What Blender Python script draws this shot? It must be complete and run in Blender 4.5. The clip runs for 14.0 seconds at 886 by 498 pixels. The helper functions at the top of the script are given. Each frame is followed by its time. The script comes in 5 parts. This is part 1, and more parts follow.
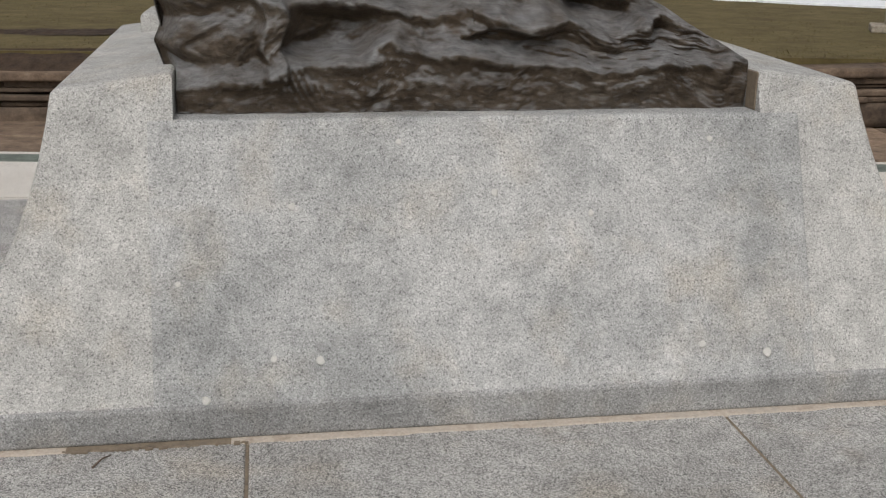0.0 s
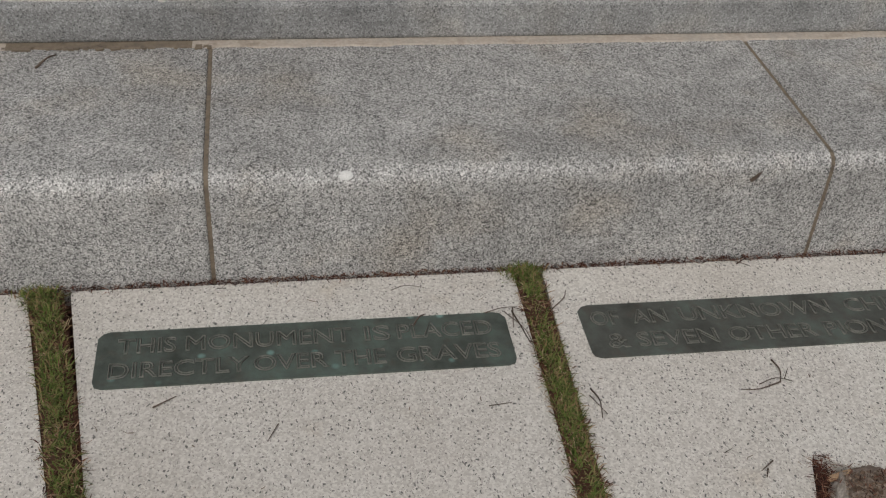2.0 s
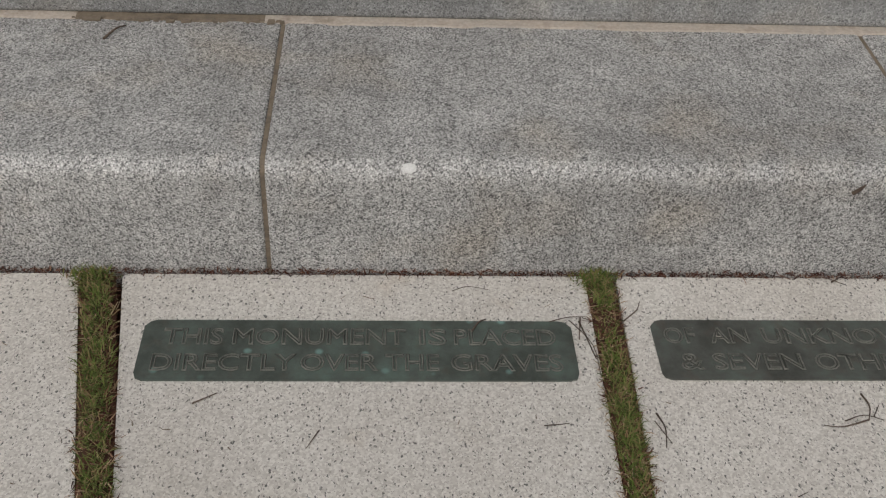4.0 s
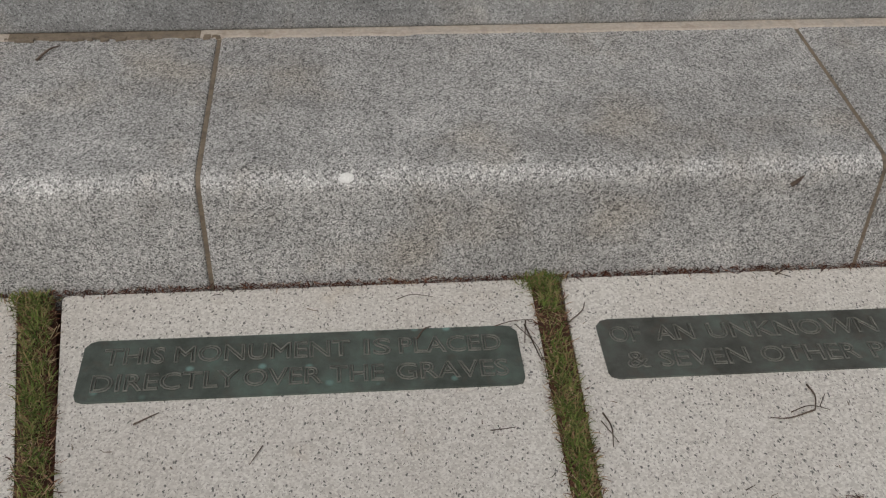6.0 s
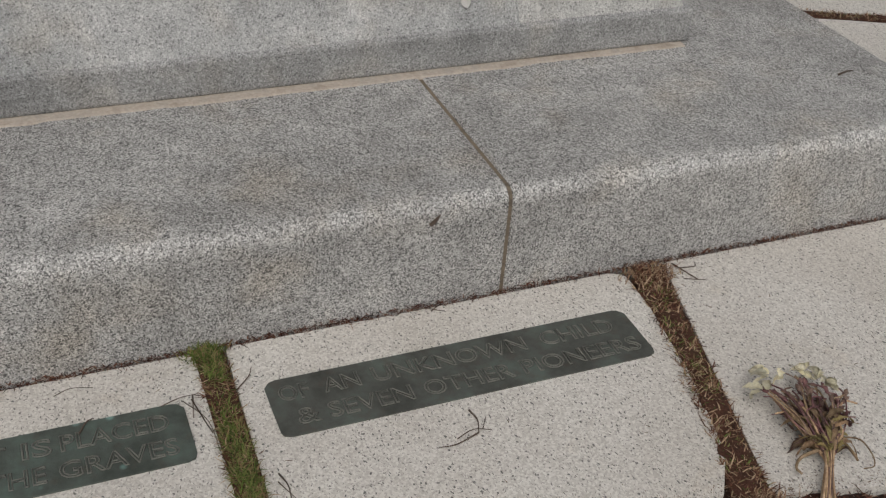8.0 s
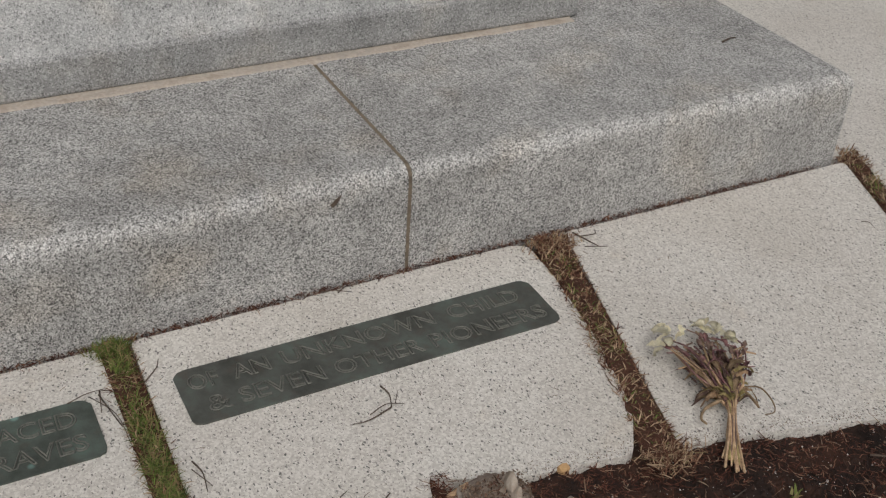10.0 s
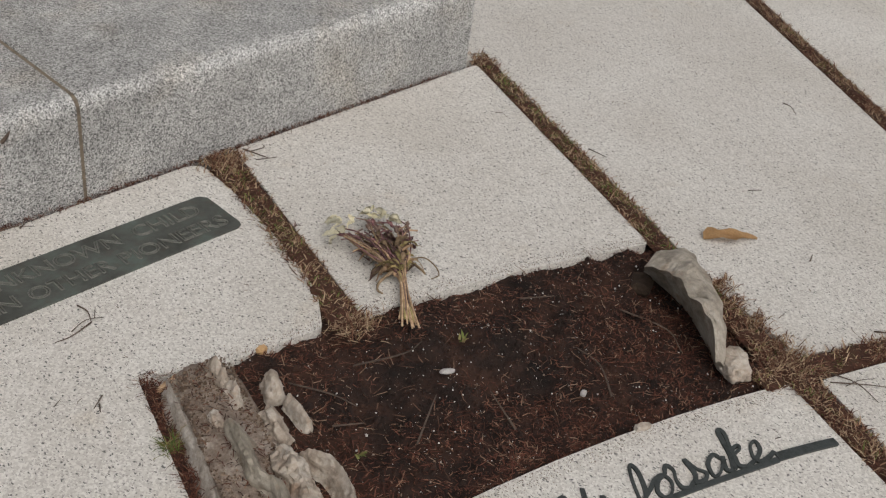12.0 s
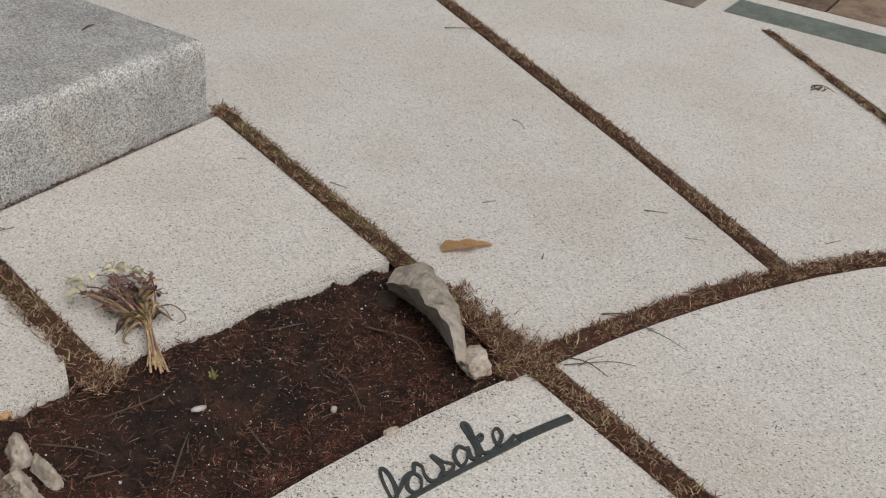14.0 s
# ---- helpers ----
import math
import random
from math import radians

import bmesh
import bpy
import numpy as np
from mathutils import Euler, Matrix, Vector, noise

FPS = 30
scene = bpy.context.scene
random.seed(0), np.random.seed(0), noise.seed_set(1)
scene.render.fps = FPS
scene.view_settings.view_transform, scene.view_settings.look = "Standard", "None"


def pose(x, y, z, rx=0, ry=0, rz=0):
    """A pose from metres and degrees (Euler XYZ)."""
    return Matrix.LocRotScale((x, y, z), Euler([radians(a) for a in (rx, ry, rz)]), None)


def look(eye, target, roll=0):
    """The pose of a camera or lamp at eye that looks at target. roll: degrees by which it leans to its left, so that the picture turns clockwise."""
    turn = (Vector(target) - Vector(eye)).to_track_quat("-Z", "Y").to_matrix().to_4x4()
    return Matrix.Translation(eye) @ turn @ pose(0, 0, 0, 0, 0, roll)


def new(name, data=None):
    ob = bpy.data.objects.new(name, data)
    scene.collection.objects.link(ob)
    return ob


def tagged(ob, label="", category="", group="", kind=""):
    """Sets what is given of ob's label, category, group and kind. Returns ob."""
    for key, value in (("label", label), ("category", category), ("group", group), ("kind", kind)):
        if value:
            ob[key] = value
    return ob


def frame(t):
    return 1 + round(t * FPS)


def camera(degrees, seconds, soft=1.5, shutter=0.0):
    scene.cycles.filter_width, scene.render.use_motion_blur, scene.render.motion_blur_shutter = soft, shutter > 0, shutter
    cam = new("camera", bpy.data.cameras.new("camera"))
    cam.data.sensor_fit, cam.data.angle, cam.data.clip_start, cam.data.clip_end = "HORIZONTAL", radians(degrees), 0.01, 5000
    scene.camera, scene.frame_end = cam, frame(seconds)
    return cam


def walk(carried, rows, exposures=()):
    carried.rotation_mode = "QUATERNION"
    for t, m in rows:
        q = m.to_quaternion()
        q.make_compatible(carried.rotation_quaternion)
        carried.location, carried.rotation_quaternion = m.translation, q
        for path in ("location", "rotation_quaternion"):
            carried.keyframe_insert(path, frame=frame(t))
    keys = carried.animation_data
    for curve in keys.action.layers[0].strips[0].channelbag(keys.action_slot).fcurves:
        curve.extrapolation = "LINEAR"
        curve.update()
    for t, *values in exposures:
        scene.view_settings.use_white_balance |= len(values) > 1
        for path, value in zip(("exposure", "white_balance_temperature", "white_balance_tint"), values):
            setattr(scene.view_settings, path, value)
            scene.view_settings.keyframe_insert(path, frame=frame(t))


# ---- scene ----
cam = camera(44.0, 14.0, soft=1.2)
PATH = [
    (0, (0.077, -2.07, 1.541), (0.387, -0.177, 0.972), 0.8),
    (0.5, (0.059, -2.043, 1.48), (0.385, -0.223, 0.717), 2.2),
    (1, (0.102, -2.011, 1.449), (0.383, -0.302, 0.449), 2.5),
    (1.5, (0.131, -1.912, 1.449), (0.42, -0.305, 0.294), 3.6),
    (2, (0.126, -1.793, 1.439), (0.43, -0.229, 0.231), 4.2),
    (2.5, (0.177, -1.704, 1.436), (0.357, -0.163, 0.175), 2.5),
    (3, (0.219, -1.668, 1.433), (0.37, -0.105, 0.194), 3.1),
    (3.2, (0.21, -1.657, 1.431), (0.355, -0.105, 0.178), 3.3),
    (5.3, (0.268, -1.65, 1.402), (0.333, -0.112, 0.125), 1.9),
    (5.5, (0.272, -1.648, 1.406), (0.355, -0.109, 0.131), 1.8),
    (6, (0.29, -1.653, 1.407), (0.443, -0.102, 0.154), 1.6),
    (6.5, (0.323, -1.66, 1.411), (0.582, -0.107, 0.177), 1.6),
    (7, (0.349, -1.666, 1.421), (0.766, -0.131, 0.209), 2.8),
    (7.5, (0.371, -1.683, 1.425), (0.967, -0.165, 0.267), 4.9),
    (8, (0.381, -1.702, 1.423), (1.061, -0.202, 0.288), 4.5),
    (8.2, (0.379, -1.703, 1.425), (1.071, -0.208, 0.291), 4.2),
    (10.3, (0.386, -1.765, 1.396), (1.245, -0.349, 0.276), 4.4),
    (10.5, (0.373, -1.783, 1.401), (1.265, -0.38, 0.29), 4.6),
    (11, (0.31, -1.842, 1.412), (1.363, -0.544, 0.314), 6.0),
    (11.5, (0.261, -1.903, 1.418), (1.436, -0.749, 0.283), 7.5),
    (12, (0.253, -1.944, 1.419), (1.513, -0.89, 0.278), 8.0),
    (12.5, (0.264, -1.976, 1.414), (1.502, -0.911, 0.259), 7.1),
    (13, (0.28, -2.03, 1.422), (1.516, -0.974, 0.257), 6.6),
    (13.5, (0.287, -2.089, 1.432), (1.612, -1.081, 0.323), 6.7),
    (14, (0.268, -2.149, 1.442), (1.769, -1.315, 0.417), 6.1),
]
EXPOSURES = [(0.0, -0.33), (0.25, -0.5), (0.5, -0.72), (1.0, -0.72), (1.6, -0.72), (8.0, -0.7), (10.5, -0.59), (12.0, -0.48), (12.7, -0.43), (13.5, -0.31), (14.0, -0.43)]
walk(cam, [(t, look(eye, target, roll)) for t, eye, target, roll in PATH], EXPOSURES)

# ---- world, sun, exposure ----
world = bpy.data.worlds.new("overcast_sky")
scene.world = world
world.use_nodes = True
wn = world.node_tree
sky = wn.nodes.new("ShaderNodeTexSky")
sky.sky_type = "NISHITA"
sky.sun_disc = False
sky.sun_elevation = radians(48)
sky.sun_rotation = radians(200)
sky.dust_density = 6.0
sky.air_density = 1.0
sky.ozone_density = 1.0
hsv = wn.nodes.new("ShaderNodeHueSaturation")
hsv.inputs["Saturation"].default_value = 0.25
wn.links.new(sky.outputs[0], hsv.inputs["Color"])
wn.links.new(hsv.outputs[0], wn.nodes["Background"].inputs["Color"])
wn.nodes["Background"].inputs["Strength"].default_value = 0.14
sun = new("sun", bpy.data.lights.new("sun", "SUN"))
sun.data.energy = 1.0
sun.data.angle = radians(40)
sun.data.color = (1.0, 0.975, 0.935)
sun.matrix_world = look((-1.0, -2.4, 4.2), (0.6, 0.0, 0.0))


# ---- materials ----
def material(name, rough=0.8, metal=0.0):
    m = bpy.data.materials.new(name)
    m.use_nodes = True
    b = m.node_tree.nodes["Principled BSDF"]
    b.inputs["Roughness"].default_value = rough
    b.inputs["Metallic"].default_value = metal
    b.inputs["Specular IOR Level"].default_value = 0.3
    return m, m.node_tree, b


def coords(nt):
    return nt.nodes.new("ShaderNodeTexCoord").outputs["Object"]


def tex_noise(nt, vec, scale, detail=4.0, rough=0.6):
    n = nt.nodes.new("ShaderNodeTexNoise")
    n.inputs["Scale"].default_value = scale
    n.inputs["Detail"].default_value = detail
    n.inputs["Roughness"].default_value = rough
    nt.links.new(vec, n.inputs["Vector"])
    return n.outputs["Fac"]


def tex_cells(nt, vec, scale, feature="F1"):
    n = nt.nodes.new("ShaderNodeTexVoronoi")
    n.feature = feature
    n.inputs["Scale"].default_value = scale
    nt.links.new(vec, n.inputs["Vector"])
    return n


def ramp(nt, fac, stops, interp="LINEAR"):
    r = nt.nodes.new("ShaderNodeValToRGB")
    r.color_ramp.interpolation = interp
    el = r.color_ramp.elements
    while len(el) < len(stops):
        el.new(0.5)
    for e, (p, c) in zip(el, stops):
        e.position = p
        e.color = (c, c, c, 1) if isinstance(c, (int, float)) else (*c, 1)
    nt.links.new(fac, r.inputs[0])
    return r.outputs[0]


def mix(nt, a, b, fac, mode="MIX"):
    n = nt.nodes.new("ShaderNodeMix")
    n.data_type = "RGBA"
    n.blend_type = mode
    for sock, v in ((n.inputs[0], fac), (n.inputs[6], a), (n.inputs[7], b)):
        if isinstance(v, (int, float)):
            sock.default_value = v
        elif isinstance(v, tuple):
            sock.default_value = (*v, 1)
        else:
            nt.links.new(v, sock)
    return n.outputs[2]


def gray(nt, color):
    n = nt.nodes.new("ShaderNodeRGBToBW")
    nt.links.new(color, n.inputs[0])
    return n.outputs[0]


def bump(nt, b, height, strength, dist=0.01):
    n = nt.nodes.new("ShaderNodeBump")
    n.inputs["Strength"].default_value = strength
    n.inputs["Distance"].default_value = dist
    nt.links.new(height, n.inputs["Height"])
    nt.links.new(n.outputs[0], b.inputs["Normal"])


def object_random(nt):
    return nt.nodes.new("ShaderNodeObjectInfo").outputs["Random"]


def granite(name, light, mid, dark, stain, scale=400.0, stain_amount=0.8, arris=False, flecked=False):
    """Speckled granite: coloured grains, dark mica flecks, broad weather stains."""
    m, nt, b = material(name, 0.85)
    v = coords(nt)
    warp = nt.nodes.new("ShaderNodeTexNoise")
    warp.inputs["Scale"].default_value = 300.0
    nt.links.new(v, warp.inputs["Vector"])
    wv = mix(nt, v, warp.outputs["Color"], 0.006)
    cells = tex_cells(nt, wv, scale)
    pick = gray(nt, cells.outputs["Color"])
    share = 0.08 if flecked else 0.24
    grain = ramp(nt, pick, [(0.0, dark), (share, dark), (share + 0.1, mid), (0.58, mid), (0.70, light), (1.0, light)])
    fleck = tex_cells(nt, wv, scale * 0.7)
    keep = ramp(nt, gray(nt, fleck.outputs["Color"]), [(0.78, 0.0), (0.84, 0.62)])
    if flecked:
        for size, dot, rare in ((100.0, 0.28, 0.3), (160.0, 0.31, 0.3), (240.0, 0.33, 0.3)):
            mica = tex_cells(nt, mix(nt, v, warp.outputs["Color"], 0.010), size)
            spot = ramp(nt, mica.outputs["Distance"], [(dot * 0.7, 1.0), (dot, 0.0)])
            some = ramp(nt, gray(nt, mica.outputs["Color"]), [(rare, 0.0), (rare + 0.33, 0.9)])
            grain = mix(nt, grain, tuple(k * 0.66 for k in dark), mix(nt, spot, some, 1.0, "MULTIPLY"))
    else:
        grain = mix(nt, grain, dark, keep)
    fine = tex_noise(nt, v, 420.0, 2.0)
    grain = mix(nt, grain, ramp(nt, fine, [(0.3, 0.6), (0.7, 1.3)]), 0.7, "MULTIPLY")
    broad = ramp(nt, tex_noise(nt, v, 2.4, 6.0, 0.65), [(0.40, 0.0), (0.60, 1.0)])
    grain = mix(nt, grain, mix(nt, grain, stain, 1.0, "MULTIPLY"), mix(nt, (0.0, 0.0, 0.0), broad, stain_amount))
    tan = ramp(nt, tex_noise(nt, v, 4.1, 4.0, 0.6), [(0.52, 0.0), (0.7, 0.55)])
    grain = mix(nt, grain, mix(nt, grain, (1.05, 0.96, 0.84), 1.0, "MULTIPLY"), tan)
    blotch = ramp(nt, tex_noise(nt, v, 13.0, 4.0), [(0.32, 0.84), (0.68, 1.12)])
    grain = mix(nt, grain, blotch, 1.0, "MULTIPLY")
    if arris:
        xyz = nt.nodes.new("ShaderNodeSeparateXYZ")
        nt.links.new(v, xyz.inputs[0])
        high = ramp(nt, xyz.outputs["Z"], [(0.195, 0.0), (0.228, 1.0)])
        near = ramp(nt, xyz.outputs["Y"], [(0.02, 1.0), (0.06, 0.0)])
        # Stained tops, plus top-to-front shading put into the colour by face normal.
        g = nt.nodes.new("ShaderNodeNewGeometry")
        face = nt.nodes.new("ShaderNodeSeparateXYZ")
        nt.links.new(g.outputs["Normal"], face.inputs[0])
        top_grime_shade = mix(nt, ramp(nt, face.outputs["Z"], [(0.75, 0.0), (0.97, 1.0)]), ramp(nt, tex_noise(nt, v, 3.1, 5.0), [(0.3, 0.55), (0.65, 1.0)]), 1.0, "MULTIPLY")
        grain = mix(nt, grain, mix(nt, grain, (0.92, 0.915, 0.91), 1.0, "MULTIPLY"), top_grime_shade)
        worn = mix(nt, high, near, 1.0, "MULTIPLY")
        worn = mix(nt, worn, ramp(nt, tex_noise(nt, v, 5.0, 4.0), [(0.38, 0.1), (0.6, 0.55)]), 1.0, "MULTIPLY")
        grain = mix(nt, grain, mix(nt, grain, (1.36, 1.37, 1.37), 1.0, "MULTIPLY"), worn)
    chips = tex_cells(nt, v, 8.0)
    chip_mask = ramp(nt, chips.outputs["Distance"], [(0.04, 0.45), (0.085, 0.0)])
    chip_keep = ramp(nt, gray(nt, chips.outputs["Color"]), [(0.55, 0.0), (0.6, 1.0)])
    grain = mix(nt, grain, (0.66, 0.65, 0.62), mix(nt, chip_mask, chip_keep, 1.0, "MULTIPLY"))
    nt.links.new(grain, b.inputs["Base Color"])
    bump(nt, b, mix(nt, pick, fine, 0.5), 0.3, 0.003)
    return m


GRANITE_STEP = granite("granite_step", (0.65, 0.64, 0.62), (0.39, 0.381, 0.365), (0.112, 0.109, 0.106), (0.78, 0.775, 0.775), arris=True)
GRANITE_PEDESTAL = granite("granite_pedestal", (0.59, 0.583, 0.56), (0.44, 0.434, 0.415), (0.225, 0.222, 0.216), (0.77, 0.77, 0.77), 340.0, 0.7, flecked=True)
GRANITE_PANEL = granite("granite_panel", (0.57, 0.569, 0.557), (0.42, 0.419, 0.41), (0.215, 0.215, 0.213), (0.68, 0.69, 0.70), 320.0, 0.9, flecked=True)

GRANITE_PLINTH = granite("grimy_granite_plinth", (0.46, 0.458, 0.45), (0.31, 0.308, 0.302), (0.15, 0.149, 0.147), (0.72, 0.725, 0.73), 320.0, 0.9, flecked=True)


def slab_material():
    m, nt, b = material("exposed_aggregate_slab", 0.85)
    v = coords(nt)
    base = ramp(nt, gray(nt, tex_cells(nt, v, 260.0).outputs["Color"]), [(0.2, (0.48, 0.456, 0.423)), (0.5, (0.575, 0.552, 0.518)), (0.8, (0.675, 0.655, 0.62))])
    warm = ramp(nt, tex_noise(nt, v, 2.2, 5.0), [(0.33, (0.90, 0.875, 0.84)), (0.5, (0.97, 0.95, 0.925)), (0.67, (1.03, 1.02, 1.0))])
    base = mix(nt, base, warm, 1.0, "MULTIPLY")
    rust = ramp(nt, tex_noise(nt, v, 6.0, 4.0), [(0.62, 0.0), (0.75, 0.3)])
    base = mix(nt, base, mix(nt, base, (0.85, 0.74, 0.6), 1.0, "MULTIPLY"), rust)
    stretch = nt.nodes.new("ShaderNodeMapping")
    stretch.inputs["Scale"].default_value = (1.0, 0.55, 1.0)
    stretch.inputs["Rotation"].default_value = (0.0, 0.0, 0.5)
    warp = nt.nodes.new("ShaderNodeTexNoise")
    warp.inputs["Scale"].default_value = 70.0
    nt.links.new(v, warp.inputs["Vector"])
    nt.links.new(mix(nt, v, warp.outputs["Color"], 0.014), stretch.inputs["Vector"])
    for scale, dot, tone, rare in ((125.0, 0.23, (0.10, 0.097, 0.092), 0.38), (90.0, 0.17, (0.11, 0.105, 0.10), 0.48), (200.0, 0.28, (0.30, 0.28, 0.26), 0.33)):
        cells = tex_cells(nt, stretch.outputs[0], scale)
        spot = ramp(nt, cells.outputs["Distance"], [(dot * 0.8, 1.0), (dot, 0.0)])
        keep = ramp(nt, gray(nt, cells.outputs["Color"]), [(rare, 0.0), (rare + 0.02, 0.9)])
        base = mix(nt, base, tone, mix(nt, spot, keep, 1.0, "MULTIPLY"))
    shade = ramp(nt, object_random(nt), [(0.0, 0.95), (1.0, 1.04)])
    base = mix(nt, base, shade, 1.0, "MULTIPLY")
    nt.links.new(base, b.inputs["Base Color"])
    bump(nt, b, tex_noise(nt, v, 300.0, 3.0), 0.3, 0.003)
    return m


SLAB = slab_material()


def bronze_plate(name, tint, spotted):
    m, nt, b = material(name, 0.55, 0.25)
    v = coords(nt)
    c = ramp(nt, tex_noise(nt, v, 9.0, 6.0, 0.7), [(0.32, (0.052, 0.054, 0.048)), (0.5, (0.092, 0.098, 0.089)), (0.66, (0.12, 0.145, 0.13))])
    spots = tex_cells(nt, v, 22.0)
    s = ramp(nt, spots.outputs["Distance"], [(0.08, 1.0), (0.2, 0.0)])
    k = ramp(nt, gray(nt, spots.outputs["Color"]), [(spotted, 0.0), (spotted + 0.04, 0.6)])
    c = mix(nt, c, (0.26, 0.40, 0.38), mix(nt, s, k, 1.0, "MULTIPLY"))
    brown = ramp(nt, tex_noise(nt, v, 30.0, 3.0), [(0.55, 0.0), (0.72, 0.4)])
    c = mix(nt, c, (0.10, 0.075, 0.06), brown)
    c = mix(nt, c, tint, 1.0, "MULTIPLY")
    nt.links.new(c, b.inputs["Base Color"])
    bump(nt, b, tex_noise(nt, v, 160.0, 4.0), 0.25, 0.003)
    return m


PLATE_GREEN = bronze_plate("green_patinated_bronze", (0.98, 1.08, 1.04), 0.58)
PLATE_GREY = bronze_plate("grey_patinated_bronze", (1.02, 1.0, 0.98), 0.86)


def simple(name, tones, scale=30.0, rough=0.85, metal=0.0, relief=0.3, per_object=False, dirt=None):
    """A surface whose colour wanders between tones at a broad and a fine scale."""
    m, nt, b = material(name, rough, metal)
    v = coords(nt)
    n = len(tones)
    c = ramp(nt, tex_noise(nt, v, scale, 6.0, 0.7), [(0.3 + 0.4 * i / max(1, n - 1), t) for i, t in enumerate(tones)])
    c = mix(nt, c, ramp(nt, tex_noise(nt, v, scale * 7, 3.0), [(0.3, 0.75), (0.7, 1.2)]), 0.6, "MULTIPLY")
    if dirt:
        # Crevice dirt together with crevice shade, put into the colour by pointiness.
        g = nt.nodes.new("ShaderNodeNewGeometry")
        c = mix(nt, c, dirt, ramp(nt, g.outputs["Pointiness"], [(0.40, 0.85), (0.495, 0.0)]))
        patch = ramp(nt, tex_noise(nt, v, scale * 1.7, 4.0), [(0.56, 0.0), (0.7, 0.55)])
        c = mix(nt, c, mix(nt, c, (0.75, 0.55, 0.42), 1.0, "MULTIPLY"), patch)
    if per_object:
        c = mix(nt, c, ramp(nt, object_random(nt), [(0.0, 0.7), (1.0, 1.25)]), 1.0, "MULTIPLY")
    nt.links.new(c, b.inputs["Base Color"])
    bump(nt, b, tex_noise(nt, v, scale * 5, 5.0), relief, 0.006)
    return m


def statue_bronze():
    m, nt, b = material("dark_statue_bronze", 0.5, 0.3)
    v = coords(nt)
    c = ramp(nt, tex_noise(nt, v, 5.0, 6.0, 0.7), [(0.3, (0.036, 0.026, 0.017)), (0.5, (0.076, 0.057, 0.040)), (0.7, (0.115, 0.095, 0.075))])
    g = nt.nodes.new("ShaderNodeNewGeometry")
    # Ridges worn pale, with grey highlights put into the colour by pointiness.
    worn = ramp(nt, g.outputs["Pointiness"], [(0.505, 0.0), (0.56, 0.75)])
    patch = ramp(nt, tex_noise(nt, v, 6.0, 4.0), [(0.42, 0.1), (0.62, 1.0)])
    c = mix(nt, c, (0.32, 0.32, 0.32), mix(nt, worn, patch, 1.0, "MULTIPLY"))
    # Sky light put into the colour: upward faces turn grey, broken by noise.
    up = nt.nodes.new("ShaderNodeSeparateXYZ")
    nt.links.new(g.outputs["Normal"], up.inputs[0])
    sky_grey = mix(nt, ramp(nt, up.outputs["Z"], [(0.05, 0.0), (0.55, 0.75)]), ramp(nt, tex_noise(nt, v, 9.0, 6.0, 0.7), [(0.35, 0.25), (0.6, 1.0)]), 1.0, "MULTIPLY")
    c = mix(nt, c, (0.24, 0.243, 0.25), sky_grey)
    rust = ramp(nt, tex_noise(nt, v, 11.0, 4.0), [(0.60, 0.0), (0.74, 0.4)])
    c = mix(nt, c, (0.085, 0.056, 0.034), rust)
    stretch = nt.nodes.new("ShaderNodeMapping")
    stretch.inputs["Scale"].default_value = (0.3, 1.0, 1.0)
    stretch.inputs["Rotation"].default_value = (0.0, 0.25, 0.0)
    warp = nt.nodes.new("ShaderNodeTexNoise")
    warp.inputs["Scale"].default_value = 4.0
    nt.links.new(v, warp.inputs["Vector"])
    nt.links.new(mix(nt, v, warp.outputs["Color"], 0.07), stretch.inputs["Vector"])
    lines = tex_noise(nt, stretch.outputs[0], 60.0, 6.0, 0.7)
    c = mix(nt, c, ramp(nt, lines, [(0.35, 0.6), (0.65, 1.45)]), 0.8, "MULTIPLY")
    nt.links.new(c, b.inputs["Base Color"])
    bump(nt, b, mix(nt, lines, tex_noise(nt, v, 26.0, 8.0, 0.75), 0.6), 1.0, 0.022)
    return m


def island(name, stops, rough=0.8):
    """Loose bits: each blade, needle or crumb takes its own colour."""
    m, nt, b = material(name, rough)
    g = nt.nodes.new("ShaderNodeNewGeometry")
    c = ramp(nt, g.outputs["Random Per Island"], stops)
    nt.links.new(c, b.inputs["Base Color"])
    return m


LETTER = simple("worn_bronze_lettering", [(0.105, 0.112, 0.10), (0.215, 0.206, 0.18)], 40.0, 0.5, 0.3)
INLAY = simple("dark_bronze_inlay", [(0.034, 0.037, 0.036), (0.068, 0.075, 0.072), (0.05, 0.055, 0.054)], 20.0, 0.5, 0.3)
MORTAR = simple("sandy_mortar", [(0.30, 0.25, 0.20), (0.45, 0.39, 0.33), (0.36, 0.33, 0.29)], 18.0)
MORTAR_DARK = simple("weathered_mortar", [(0.10, 0.082, 0.063), (0.20, 0.16, 0.118), (0.15, 0.125, 0.098)], 16.0)
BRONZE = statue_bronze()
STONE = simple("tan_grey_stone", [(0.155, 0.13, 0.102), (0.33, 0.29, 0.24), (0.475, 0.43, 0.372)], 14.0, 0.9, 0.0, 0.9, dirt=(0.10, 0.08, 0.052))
STRIP = simple("worn_green_bronze_strip", [(0.10, 0.115, 0.10), (0.155, 0.175, 0.15), (0.22, 0.25, 0.215)], 9.0, 0.6, 0.2)
STRIP_BROWN = simple("worn_brown_bronze_strip", [(0.13, 0.10, 0.08), (0.21, 0.17, 0.14), (0.28, 0.24, 0.20)], 9.0, 0.6, 0.2)
SOIL = simple("damp_dark_soil", [(0.008, 0.006, 0.005), (0.027, 0.0155, 0.012), (0.065, 0.031, 0.020)], 11.0, 0.95, 0.0, 0.9)
